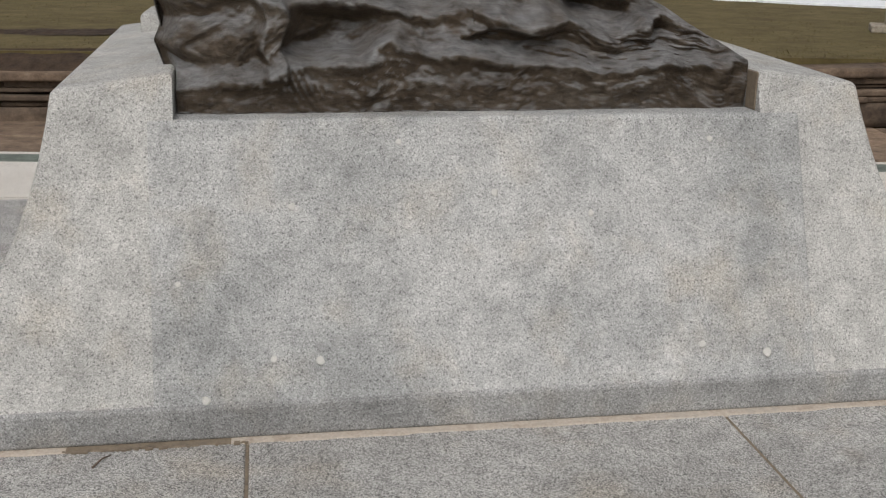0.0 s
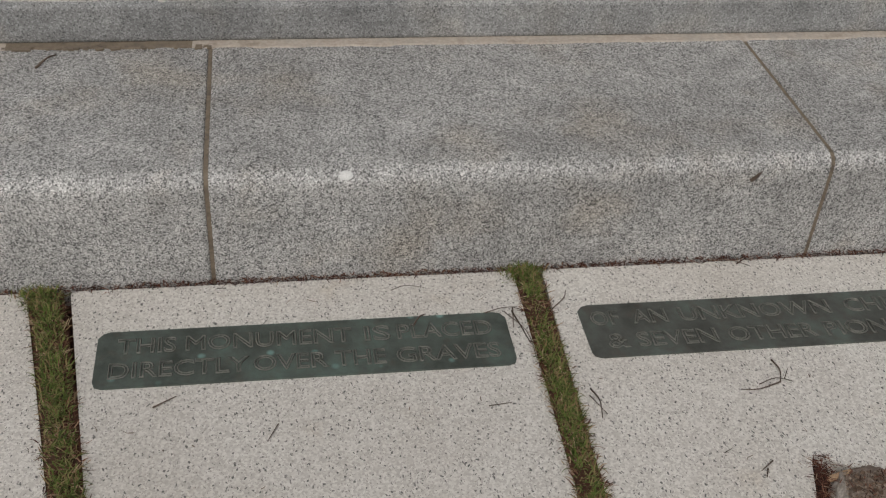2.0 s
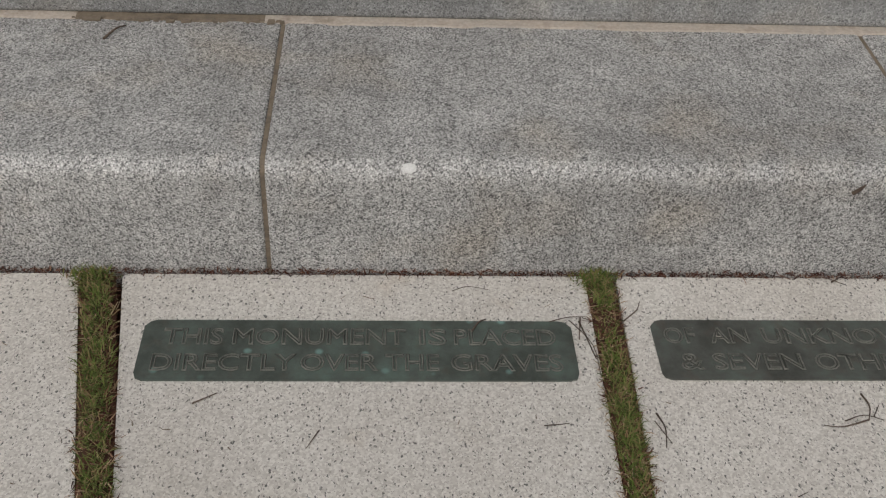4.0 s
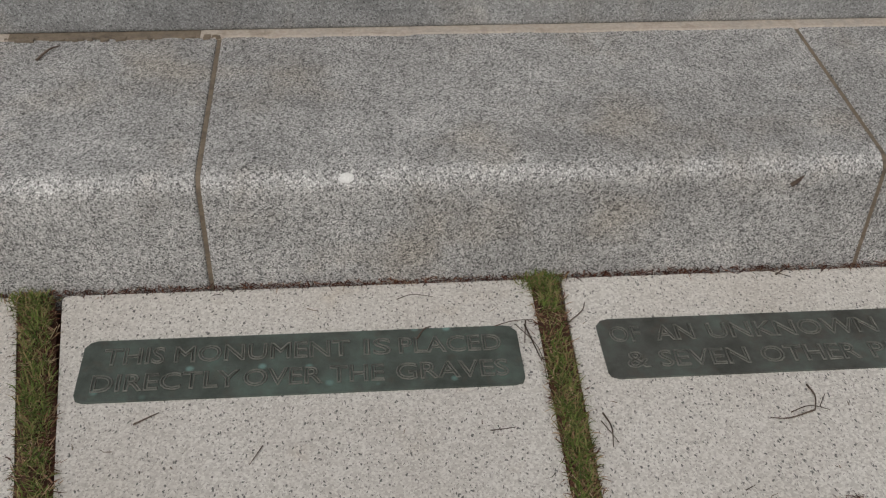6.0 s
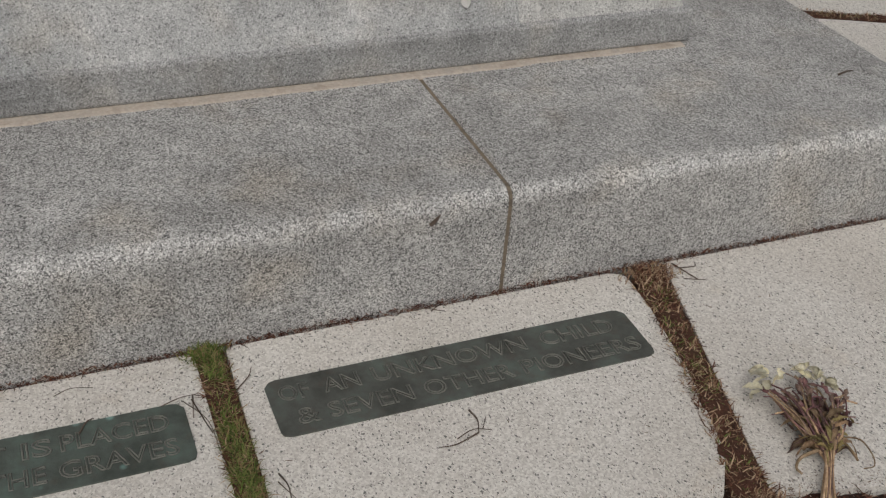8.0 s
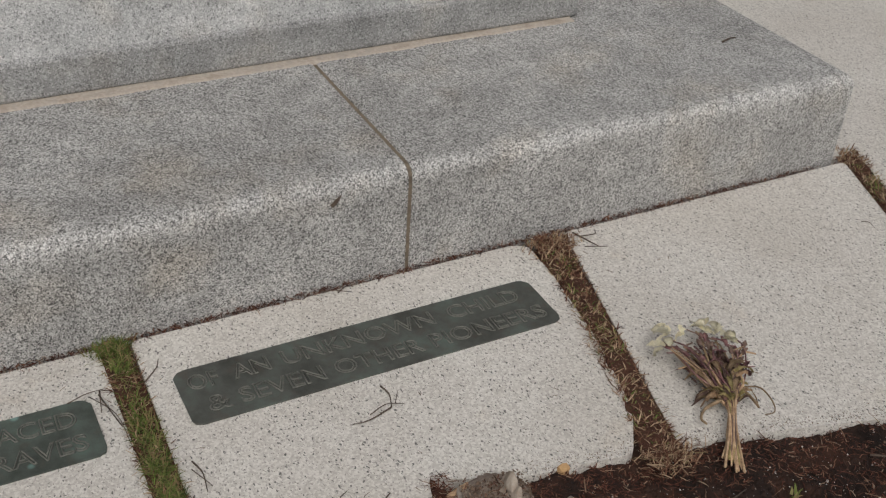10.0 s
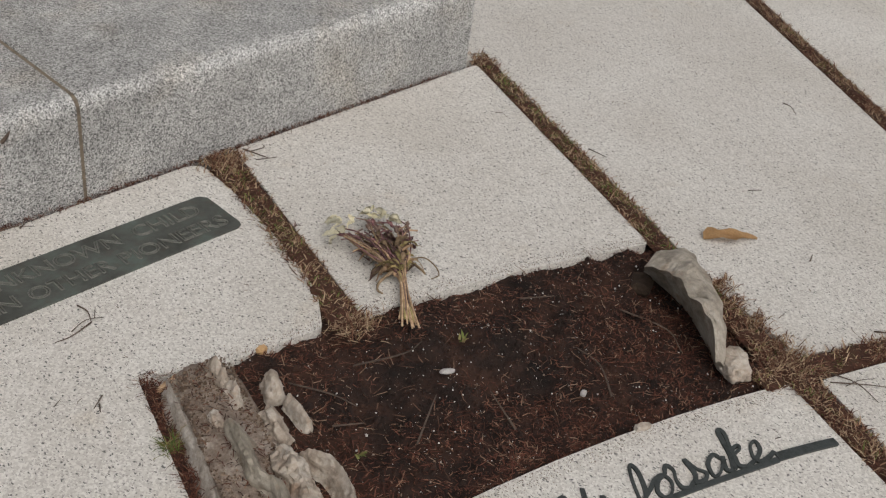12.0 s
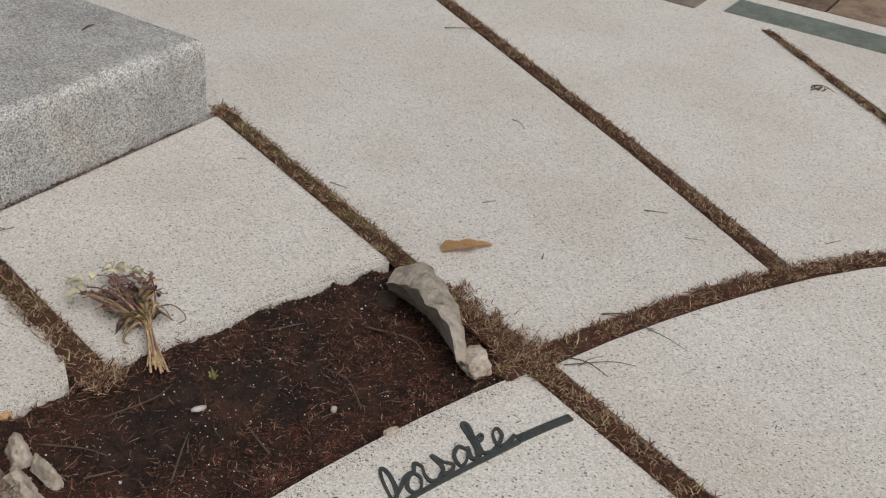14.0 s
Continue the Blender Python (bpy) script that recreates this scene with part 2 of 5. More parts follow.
JOINT_SOIL = simple("joint_soil", [(0.022, 0.010, 0.007), (0.075, 0.032, 0.02), (0.055, 0.038, 0.02)], 24.0, 0.95, 0.0, 0.9)
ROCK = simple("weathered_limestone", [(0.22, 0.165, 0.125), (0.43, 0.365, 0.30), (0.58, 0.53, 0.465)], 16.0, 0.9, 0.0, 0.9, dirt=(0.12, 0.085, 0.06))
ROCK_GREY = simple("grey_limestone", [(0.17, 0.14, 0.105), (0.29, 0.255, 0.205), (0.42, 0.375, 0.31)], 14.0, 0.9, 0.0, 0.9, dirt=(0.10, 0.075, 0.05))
ROCK_BASE = simple("dirty_rock_base", [(0.125, 0.09, 0.07), (0.26, 0.205, 0.165), (0.43, 0.375, 0.32)], 26.0, 0.95, 0.0, 1.0)
ROCK_RIM = simple("pale_weathered_rim", [(0.19, 0.155, 0.125), (0.40, 0.35, 0.30), (0.56, 0.51, 0.46)], 34.0, 0.95, 0.0, 1.0)
SANDSTONE = simple("sandstone", [(0.10, 0.07, 0.05), (0.19, 0.135, 0.095), (0.27, 0.20, 0.145)], 7.0, 0.9, 0.0, 0.6, True)
WALLSTONE = simple("dark_wall_sandstone", [(0.055, 0.04, 0.03), (0.12, 0.088, 0.064), (0.20, 0.145, 0.105)], 5.0, 0.9, 0.0, 0.8, True)
BANK = simple("bare_dark_soil", [(0.02, 0.012, 0.009), (0.045, 0.03, 0.02), (0.07, 0.045, 0.03)], 9.0, 0.95, 0.0, 1.0)
LAWN = simple("winter_lawn", [(0.07, 0.05, 0.02), (0.105, 0.083, 0.033), (0.145, 0.108, 0.05)], 2.6, 1.0, 0.0, 0.4)
SNOW = simple("old_snow", [(0.72, 0.74, 0.78), (0.85, 0.86, 0.88)], 4.0, 0.8)
TWIG = simple("grey_brown_twig", [(0.07, 0.05, 0.04), (0.14, 0.105, 0.08)], 60.0, 0.9, 0.0, 0.3, True)
LEAF = simple("dry_leaf", [(0.46, 0.27, 0.12), (0.60, 0.40, 0.21)], 40.0, 0.8)
BUD = simple("withered_purple_bud", [(0.065, 0.03, 0.032), (0.19, 0.088, 0.09), (0.38, 0.25, 0.21)], 50.0, 0.8, 0.0, 0.4, True)
BUD_GREY = simple("withered_grey_brown_stalk", [(0.085, 0.05, 0.042), (0.19, 0.12, 0.095), (0.33, 0.235, 0.175)], 60.0, 0.85, 0.0, 0.4, True)
NECK_LEAF = simple("yellowed_leaf", [(0.20, 0.16, 0.06), (0.40, 0.32, 0.14), (0.52, 0.43, 0.22)], 60.0, 0.8, 0.0, 0.4, True)
PETAL = simple("cream_petal", [(0.76, 0.70, 0.50), (0.88, 0.84, 0.70)], 50.0, 0.8, 0.0, 0.3, True)
STEM = simple("dry_straw_stem", [(0.22, 0.13, 0.085), (0.42, 0.28, 0.17), (0.60, 0.44, 0.28)], 50.0, 0.8, 0.0, 0.3, True)
DRY_LEAF = simple("withered_olive_leaf", [(0.13, 0.085, 0.05), (0.28, 0.195, 0.115), (0.44, 0.32, 0.205)], 50.0, 0.8, 0.0, 0.4, True)
LICHEN = simple("pale_lichen", [(0.46, 0.455, 0.43), (0.56, 0.55, 0.52)], 60.0)
CHIP = simple("white_lichen", [(0.60, 0.595, 0.57), (0.74, 0.735, 0.71)], 60.0)
SHELL = simple("pale_shell", [(0.36, 0.33, 0.32), (0.52, 0.49, 0.47)], 60.0, 0.6)
GRASS = island("grass_blades", [(0.0, (0.04, 0.058, 0.012)), (0.45, (0.12, 0.165, 0.032)), (0.7, (0.19, 0.18, 0.065)), (1.0, (0.24, 0.15, 0.08))])
LAWN_BLADE = island("winter_lawn_blades", [(0.0, (0.085, 0.068, 0.024)), (0.5, (0.115, 0.094, 0.034)), (0.8, (0.14, 0.11, 0.05)), (1.0, (0.19, 0.14, 0.08))])
DRY = island("dry_grass", [(0.0, (0.06, 0.026, 0.014)), (0.3, (0.125, 0.052, 0.032)), (0.5, (0.20, 0.105, 0.062)), (0.7, (0.34, 0.235, 0.15)), (0.93, (0.45, 0.33, 0.215)), (1.0, (0.19, 0.15, 0.07))])
NEEDLE = island("pine_needles", [(0.0, (0.022, 0.011, 0.008)), (0.5, (0.08, 0.027, 0.016)), (0.85, (0.155, 0.06, 0.036)), (0.94, (0.24, 0.13, 0.08)), (1.0, (0.33, 0.24, 0.17))])
STRAW = island("straw_needles", [(0.0, (0.05, 0.024, 0.015)), (0.6, (0.13, 0.068, 0.042)), (1.0, (0.26, 0.17, 0.11))])
GRIT = island("brown_grit", [(0.0, (0.07, 0.045, 0.03)), (0.6, (0.17, 0.115, 0.08)), (1.0, (0.30, 0.24, 0.19))])
LOOSE = island("loose_needles", [(0.0, (0.05, 0.04, 0.032)), (1.0, (0.20, 0.15, 0.11))])
CRUMB = island("pale_crumbs", [(0.0, (0.5, 0.48, 0.45)), (1.0, (0.78, 0.76, 0.72))])


# ---- building helpers ----
def mesh_of(bm, name, mat, smooth=False):
    me = bpy.data.meshes.new(name)
    bmesh.ops.recalc_face_normals(bm, faces=bm.faces[:])
    bm.to_mesh(me)
    bm.free()
    me.materials.append(mat)
    if smooth:
        me.polygons.foreach_set("use_smooth", [True] * len(me.polygons))
    return me


def part(name, bm, mat, parent=None, label="", smooth=False):
    ob = new(name, mesh_of(bm, name, mat, smooth))
    if parent:
        ob.parent = parent
    if label:
        ob["label"] = label
    return ob


def thing(name, bm, mat, label, category, group="", kind="", smooth=False):
    return tagged(part(name, bm, mat, smooth=smooth), label, category, group, kind)


def empty(name, label, category="", group="", kind=""):
    return tagged(new(name), label, category, group, kind)


def hull(bm, points):
    vs = [bm.verts.new(p) for p in points]
    bmesh.ops.convex_hull(bm, input=vs)


def box(bm, lo, hi):
    hull(bm, [(x, y, z) for x in (lo[0], hi[0]) for y in (lo[1], hi[1]) for z in (lo[2], hi[2])])


def merge_flat(bm):
    bmesh.ops.dissolve_limit(bm, angle_limit=radians(1), verts=bm.verts[:], edges=bm.edges[:])


def soften(bm, offset, segments=2, test=None):
    edges = [e for e in bm.edges if len(e.link_faces) == 2 and e.calc_face_angle(0) > radians(25) and (test is None or test(e))]
    if edges:
        bmesh.ops.bevel(bm, geom=edges, offset=offset, segments=segments, affect="EDGES", profile=0.5, clamp_overlap=True)


def clip_poly(poly, nx, ny, d):
    """Keeps the side of a polygon where nx*x + ny*y <= d."""
    out = []
    for (ax, ay), (bx, by) in zip(poly, poly[1:] + poly[:1]):
        fa, fb = nx * ax + ny * ay - d, nx * bx + ny * by - d
        if fa <= 0:
            out.append((ax, ay))
        if fa * fb < 0:
            s = fa / (fa - fb)
            out.append((ax + s * (bx - ax), ay + s * (by - ay)))
    return out


def prism(bm, poly, z0, z1):
    low = [bm.verts.new((x, y, z0)) for x, y in poly]
    top = [bm.verts.new((x, y, z1)) for x, y in poly]
    n = len(poly)
    bm.faces.new(top)
    bm.faces.new(low[::-1])
    for i in range(n):
        bm.faces.new((low[i], low[(i + 1) % n], top[(i + 1) % n], top[i]))


CX, CY = 0.645, -5.0
NEARER = pose(0.077, -2.07, 1.541) @ Matrix.Scale(0.9415, 4) @ pose(-0.077, 2.07, -1.541)


def polar(deg, r):
    return (CX + r * math.sin(radians(deg)), CY + r * math.cos(radians(deg)))


def round_poly(poly, rad):
    """Rounds the sharp corners of a polygon; rad may be a number or a function of the corner."""
    out = []
    n = len(poly)
    for i in range(n):
        p, q, s = Vector(poly[i - 1]), Vector(poly[i]), Vector(poly[(i + 1) % n])
        a, b = p - q, s - q
        if a.length < 1e-5 or b.length < 1e-5:
            continue
        k = rad(q) if callable(rad) else rad
        k = min(k, a.length * 0.45, b.length * 0.45)
        if a.angle(b) > radians(155) or k <= 0:
            out.append(tuple(q))
            continue
        e0, e1 = q + a.normalized() * k, q + b.normalized() * k
        for t in (0.0, 0.25, 0.5, 0.75, 1.0):
            out.append(tuple((1 - t) ** 2 * e0 + 2 * t * (1 - t) * q + t * t * e1))
    return out


def sector(a0, a1, r0, r1):
    k = max(2, int(abs(a1 - a0) / 2))
    angles = [a0 + (a1 - a0) * i / k for i in range(k + 1)]
    return [polar(a, r0) for a in angles] + [polar(a, r1) for a in reversed(angles)]


def rng(seed):
    return random.Random(seed)


def tube(bm, points, radius, sides=5, taper=0.5):
    """A round stick along points."""
    pts = [Vector(p) for p in points]
    rings = []
    for i, p in enumerate(pts):
        d = (pts[min(i + 1, len(pts) - 1)] - pts[max(i - 1, 0)]).normalized()
        a = d.orthogonal().normalized()
        b = d.cross(a)
        r = radius * (1 - (1 - taper) * i / max(1, len(pts) - 1))
        rings.append([bm.verts.new(p + r * (math.cos(2 * math.pi * k / sides) * a + math.sin(2 * math.pi * k / sides) * b)) for k in range(sides)])
    for r0, r1 in zip(rings, rings[1:]):
        best = min(range(sides), key=lambda s: sum((r0[k].co - r1[(k + s) % sides].co).length for k in range(sides)))
        for k in range(sides):
            bm.faces.new((r0[k], r0[(k + 1) % sides], r1[(k + 1 + best) % sides], r1[(k + best) % sides]))
    bm.faces.new(rings[0][::-1])
    bm.faces.new(rings[-1])


# ---- ground and lawn ----
bm = bmesh.new()
prism(bm, [(-600, -600), (600, -600), (600, 600), (-600, 600)], -0.4, -0.08)
thing("ground", bm, LAWN, "brown-green winter grass ground round the plaza", "ground", kind="structure")
bm = bmesh.new()
prism(bm, [(-60, 15.2), (60, 0.2), (90, 260), (-90, 260)], -0.25, 0.44)
bm.transform(NEARER)
thing("lawn", bm, LAWN, "raised brownish winter lawn behind a low stone wall", "lawn", kind="structure")

# ---- granite step ----
STEP_L, STEP_R, STEP_H, STEP_BACK = -1.266, 2.568, 0.252, 3.3


def step_block(lo, hi, parent, ends):
    bm = bmesh.new()
    box(bm, lo, hi)
    merge_flat(bm)
    def outer(e):
        a, b = e.verts[0].co, e.verts[1].co
        if min(a.z, b.z) < hi[2] - 1e-4:
            return False
        return any(abs(a[i] - v) < 1e-4 and abs(b[i] - v) < 1e-4 for i, v in ends)
    soften(bm, 0.034, 5, outer)
    soften(bm, 0.007, 2, lambda e: e.calc_face_angle(0) > radians(60))
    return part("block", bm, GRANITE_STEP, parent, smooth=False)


step = empty("granite_step", "speckled grey granite step of jointed blocks under the pedestal", "step")
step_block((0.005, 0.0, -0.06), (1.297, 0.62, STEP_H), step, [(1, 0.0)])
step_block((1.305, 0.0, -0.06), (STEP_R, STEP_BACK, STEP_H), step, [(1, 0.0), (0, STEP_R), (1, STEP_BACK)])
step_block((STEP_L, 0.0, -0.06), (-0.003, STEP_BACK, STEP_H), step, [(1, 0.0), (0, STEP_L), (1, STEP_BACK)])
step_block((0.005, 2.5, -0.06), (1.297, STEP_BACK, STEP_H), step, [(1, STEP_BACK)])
for x in (0.001, 1.301):
    bm = bmesh.new()
    box(bm, (x - 0.0045, 0.006, -0.05), (x + 0.0045, 0.6, STEP_H - 0.004))
    merge_flat(bm)
    soften(bm, 0.03, 4, lambda e: all(abs(v.co.y - 0.006) < 1e-4 and v.co.z > 0.2 for v in e.verts))
    part("mortar_joint", bm, MORTAR_DARK, step, "brown weathered mortar joint")

# ---- granite pedestal ----
PX0, PX1, PY0, PY1 = -0.79, 2.08, 0.562, 2.72
LEAN = 0.383
NOTCH0, NOTCH1, NOTCH_Z = -0.165, 1.46, 1.04
pedestal = empty("granite_pedestal", "pale speckled granite pedestal with sloping sides and bluish stains", "pedestal")
bm = bmesh.new()
box(bm, (PX0, PY0, 0.254), (PX1, PY1, 0.35))
merge_flat(bm)
soften(bm, 0.012, 3)
part("plinth", bm, GRANITE_PLINTH, pedestal, "grimy darker granite foot")


def shoulder_top(x, y):
    """The shoulders fall a little outwards from the bronze."""
    return 1.157 - 0.13 * max(0.0, NOTCH0 - x, x - NOTCH1) + 0.02 * (y - 0.87)


FLARE = ((0.34, 0.0), (0.45, 0.057), (0.56, 0.112), (0.686, 0.174), (0.766, 0.211), (0.859, 0.246), (0.94, 0.269), (1.035, 0.290), (1.1, 0.303))


def shoulder(side):
    """One raised end of the pedestal; its outer side flares out towards the plinth in a hollow curve."""
    bm = bmesh.new()
    inner = NOTCH0 if side < 0 else NOTCH1
    rows = []
    for i, (z, run) in enumerate(FLARE):
        outer = PX0 + 0.014 + run if side < 0 else PX1 - 0.014 - run
        ring = []
        for x, y in ((inner, PY0 + 0.012 + LEAN * (z - 0.34)), (outer, PY0 + 0.012 + LEAN * (z - 0.34)), (outer, PY1 - 0.012 - LEAN * (z - 0.34)), (inner, PY1 - 0.012 - LEAN * (z - 0.34))):
            zt = z
            if i == len(FLARE) - 1:
                zt = shoulder_top(x, y)
                y += (LEAN if y < 1.6 else -LEAN) * (zt - z)
            ring.append(bm.verts.new((x, y, zt)))
        rows.append(ring)
    for p, q in zip(rows, rows[1:]):
        for k in range(4):
            bm.faces.new((p[k], p[(k + 1) % 4], q[(k + 1) % 4], q[k]))
    bm.faces.new(rows[0])
    bm.faces.new(rows[-1])
    bmesh.ops.recalc_face_normals(bm, faces=bm.faces[:])
    soften(bm, 0.016, 3, lambda e: max(v.co.z for v in e.verts) > 0.36 and not (all(abs(v.co.x - inner) < 1e-4 for v in e.verts) and min(v.co.z for v in e.verts) < 1.05))
    part("body", bm, GRANITE_PEDESTAL, pedestal)


def panel():
    """The sloping front between the shoulders, a little proud of them."""
    bm = bmesh.new()
    front_y, back_y = PY0 + 0.0075, PY1 - 0.012
    pts = [(x, front_y, 0.34) for x in (NOTCH0 - 0.068, NOTCH1 + 0.115)] + [(x, back_y, 0.34) for x in (NOTCH0 - 0.068, NOTCH1 + 0.115)]
    pts += [(x, y, NOTCH_Z) for x in (NOTCH0 - 0.068, NOTCH1 + 0.115) for y in (front_y + LEAN * 0.7, back_y - LEAN * 0.7)]
    hull(bm, pts)
    merge_flat(bm)
    soften(bm, 0.010, 3)
    part("panel", bm, GRANITE_PANEL, pedestal, "panel with bluish grey weather stains")


shoulder(-1)
shoulder(1)
panel()
bm = bmesh.new()
box(bm, (1.4565, 0.875, 1.04), (1.4625, 1.02, 1.15))
merge_flat(bm)
soften(bm, 0.004, 1)
part("mortar_joint", bm, MORTAR_DARK, pedestal, "tan mortar between bronze and granite")
bm = bmesh.new()
box(bm, (-0.355, 2.0, 1.06), (1.59, 2.36, 1.225))
merge_flat(bm)
soften(bm, 0.02, 3)
part("upper_block", bm, GRANITE_PEDESTAL, pedestal)

# mortar bed along the foot of the pedestal
r = rng(5)
mortar_bed = empty("mortar_bed", "sandy beige mortar strip along the pedestal foot", "mortar", kind="structure")
cut = [-0.775, -0.45, -0.15, -0.04, 0.1, 0.27, 0.42, 0.58, 0.75, 0.93, 1.08, 1.24, 1.42, 1.6, 1.78, 1.92, 2.055]
for a, b in zip(cut, cut[1:]):
    w = (0.029 if 0.0 < a < 1.5 else 0.024) + r.uniform(-0.002, 0.002)
    bm = bmesh.new()
    n = max(2, int((b - a) / 0.02))
    rows = []
    for i in range(n + 1):
        x = a + 0.0002 + (b - a - 0.0004) * i / n
        edge = 0.562 - w + 0.006 * noise.noise(Vector((x * 14, 3.0, 0))) + 0.003 * noise.noise(Vector((x * 60, 7.0, 0)))
        rows.append([bm.verts.new((x, 0.6, 0.249)), bm.verts.new((x, edge, 0.249)), bm.verts.new((x, edge + 0.004, 0.2555 + 0.0015 * noise.noise(Vector((x * 40, 0, 5))))), bm.verts.new((x, 0.6, 0.2585))])
    for p, q in zip(rows, rows[1:]):
        for k in range(4):
            bm.faces.new((p[k], p[(k + 1) % 4], q[(k + 1) % 4], q[k]))
    bm.faces.new(rows[0])
    bm.faces.new(rows[-1])
    # The dark gap of missing mortar on the left is put in as darker pieces.
    part("mortar_piece", bm, MORTAR_DARK if -0.5 < a < -0.1 else MORTAR, mortar_bed)


# ---- bronze statue base ----
def along(x, knots):
    """Height of a fold at x, eased between its knots."""
    if x <= knots[0][0]:
        return knots[0][1]
    for (xa, za), (xb, zb) in zip(knots, knots[1:]):
        if x <= xb:
            k = (x - xa) / (xb - xa)
            return za + (zb - za) * k * k * (3 - 2 * k)
    return knots[-1][1]


def ease(k):
    k = min(1.0, max(0.0, k))
    return k * k * (3 - 2 * k)


LOW_FOLD = ((-0.2, 0.07), (0.05, 0.09), (0.20, 0.115), (0.33, 0.125), (0.43, 0.19), (0.55, 0.15), (0.75, 0.125), (1.0, 0.115), (1.44, 0.125))
HIGH_FOLD = ((-0.2, 0.34), (0.1, 0.30), (0.32, 0.285), (0.6, 0.27), (0.85, 0.235), (1.05, 0.20), (1.2, 0.235), (1.44, 0.16))


def statue_relief(x, z):
    """How far the cast cloth and rock stand out at (x, height)."""
    wob = 0.02 * noise.noise(Vector((x * 7, z * 5, 2.0))) + 0.008 * noise.noise(Vector((x * 21, z * 12, 6.0)))
    low = along(x, LOW_FOLD) + wob
    high = along(x, HIGH_FOLD) + 1.4 * wob
    out = 0.0
    # the foot stands out, then the cloth steps back in two ledges
    out += 0.055 * (1 - ease((z - low) / 0.06)) + 0.014 * math.exp(-((z - low) / 0.016) ** 2)
    out += 0.06 * (1 - ease((z - high) / 0.07)) + 0.014 * math.exp(-((z - high) / 0.02) ** 2)
    # hollow under the draped edge, small cave towards the low end
    out -= 0.075 * math.exp(-((x - 0.27) / 0.12) ** 4 - ((z - 0.215) / 0.06) ** 4)
    out -= 0.11 * math.exp(-((x - 0.985) / 0.045) ** 2 - ((z - 0.285) / 0.028) ** 2)
    out -= 0.05 * math.exp(-((x - 1.09) / 0.07) ** 2 - ((z - 0.27) / 0.03) ** 2)
    # hanging flap with a hard edge
    flap = ease((x - 0.045 - 0.1 * (0.3 - z)) / 0.03) * (1 - ease((x - 0.13) / 0.012)) * ease((z - 0.08) / 0.02)
    out += 0.055 * flap
    # rounded mass of cloth with slanting tool marks, and a boulder with a shelf under it
    mass = math.exp(-((x + 0.0) / 0.10) ** 2 - ((z - 0.19) / 0.085) ** 2)
    out += 0.045 * mass + 0.010 * mass * noise.noise(Vector(((x + 0.6 * z) * 7, (z - 0.75 * x) * 60, 5.0)))
    shelf = ease((z - 0.205 - 0.02 * noise.noise(Vector((x * 9, 0, 4.0)))) / 0.012) * math.exp(-((x - 0.77) / 0.13) ** 4) * (1 - ease((z - 0.27) / 0.08))
    out += 0.05 * shelf
    out -= 0.06 * math.exp(-((x - 1.2) / 0.035) ** 2 - ((z - 0.215) / 0.04) ** 2)
    # combed strands hanging below the flap
    strand = math.exp(-((x - 0.17 + 0.5 * (z - 0.08)) / 0.045) ** 2 - ((z - 0.08) / 0.05) ** 2)
    out += 0.006 * strand * math.sin(330 * (x + 0.5 * z)) + 0.02 * strand
    # knob and ridge on the low end
    out += 0.035 * math.exp(-((x - 1.035) / 0.03) ** 2 - ((z - 0.185) / 0.035) ** 2)
    out += 0.03 * math.exp(-(((x - 1.17) + 0.7 * (z - 0.2)) / 0.03) ** 2) * ease((z - 0.1) / 0.04)
    # sweeping folds and tool marks
    sweep = z - 0.5 * low + 0.05 * noise.noise(Vector((x * 4.0, z * 5.0, 11.0))) + 0.16 * x * ease((x - 0.35) / 0.5) * ease((z - low) / 0.1)
    out += 0.014 * noise.noise(Vector((x * 3.2, sweep * 10, 1.0)))
    out += 0.008 * (1 - abs(noise.noise(Vector((x * 6.5 + 2 * z, sweep * 17, 3.0))))) ** 3 * ease((z - 0.02) / 0.05)
    out += 0.009 * noise.noise(Vector((x * 16, sweep * 19, 8.0))) + 0.005 * noise.noise(Vector((x * 38 + 10 * z, sweep * 40, 8.0)))
    out += 0.024 * (noise.turbulence(Vector((x * 6, sweep * 8, 2.5)), 6, True) - 0.45) * ease((z - 0.015) / 0.05)
    out += 0.002 * noise.noise(Vector((x * 40 + 30 * z, sweep * 110, 4.0)))
    return out - 0.1


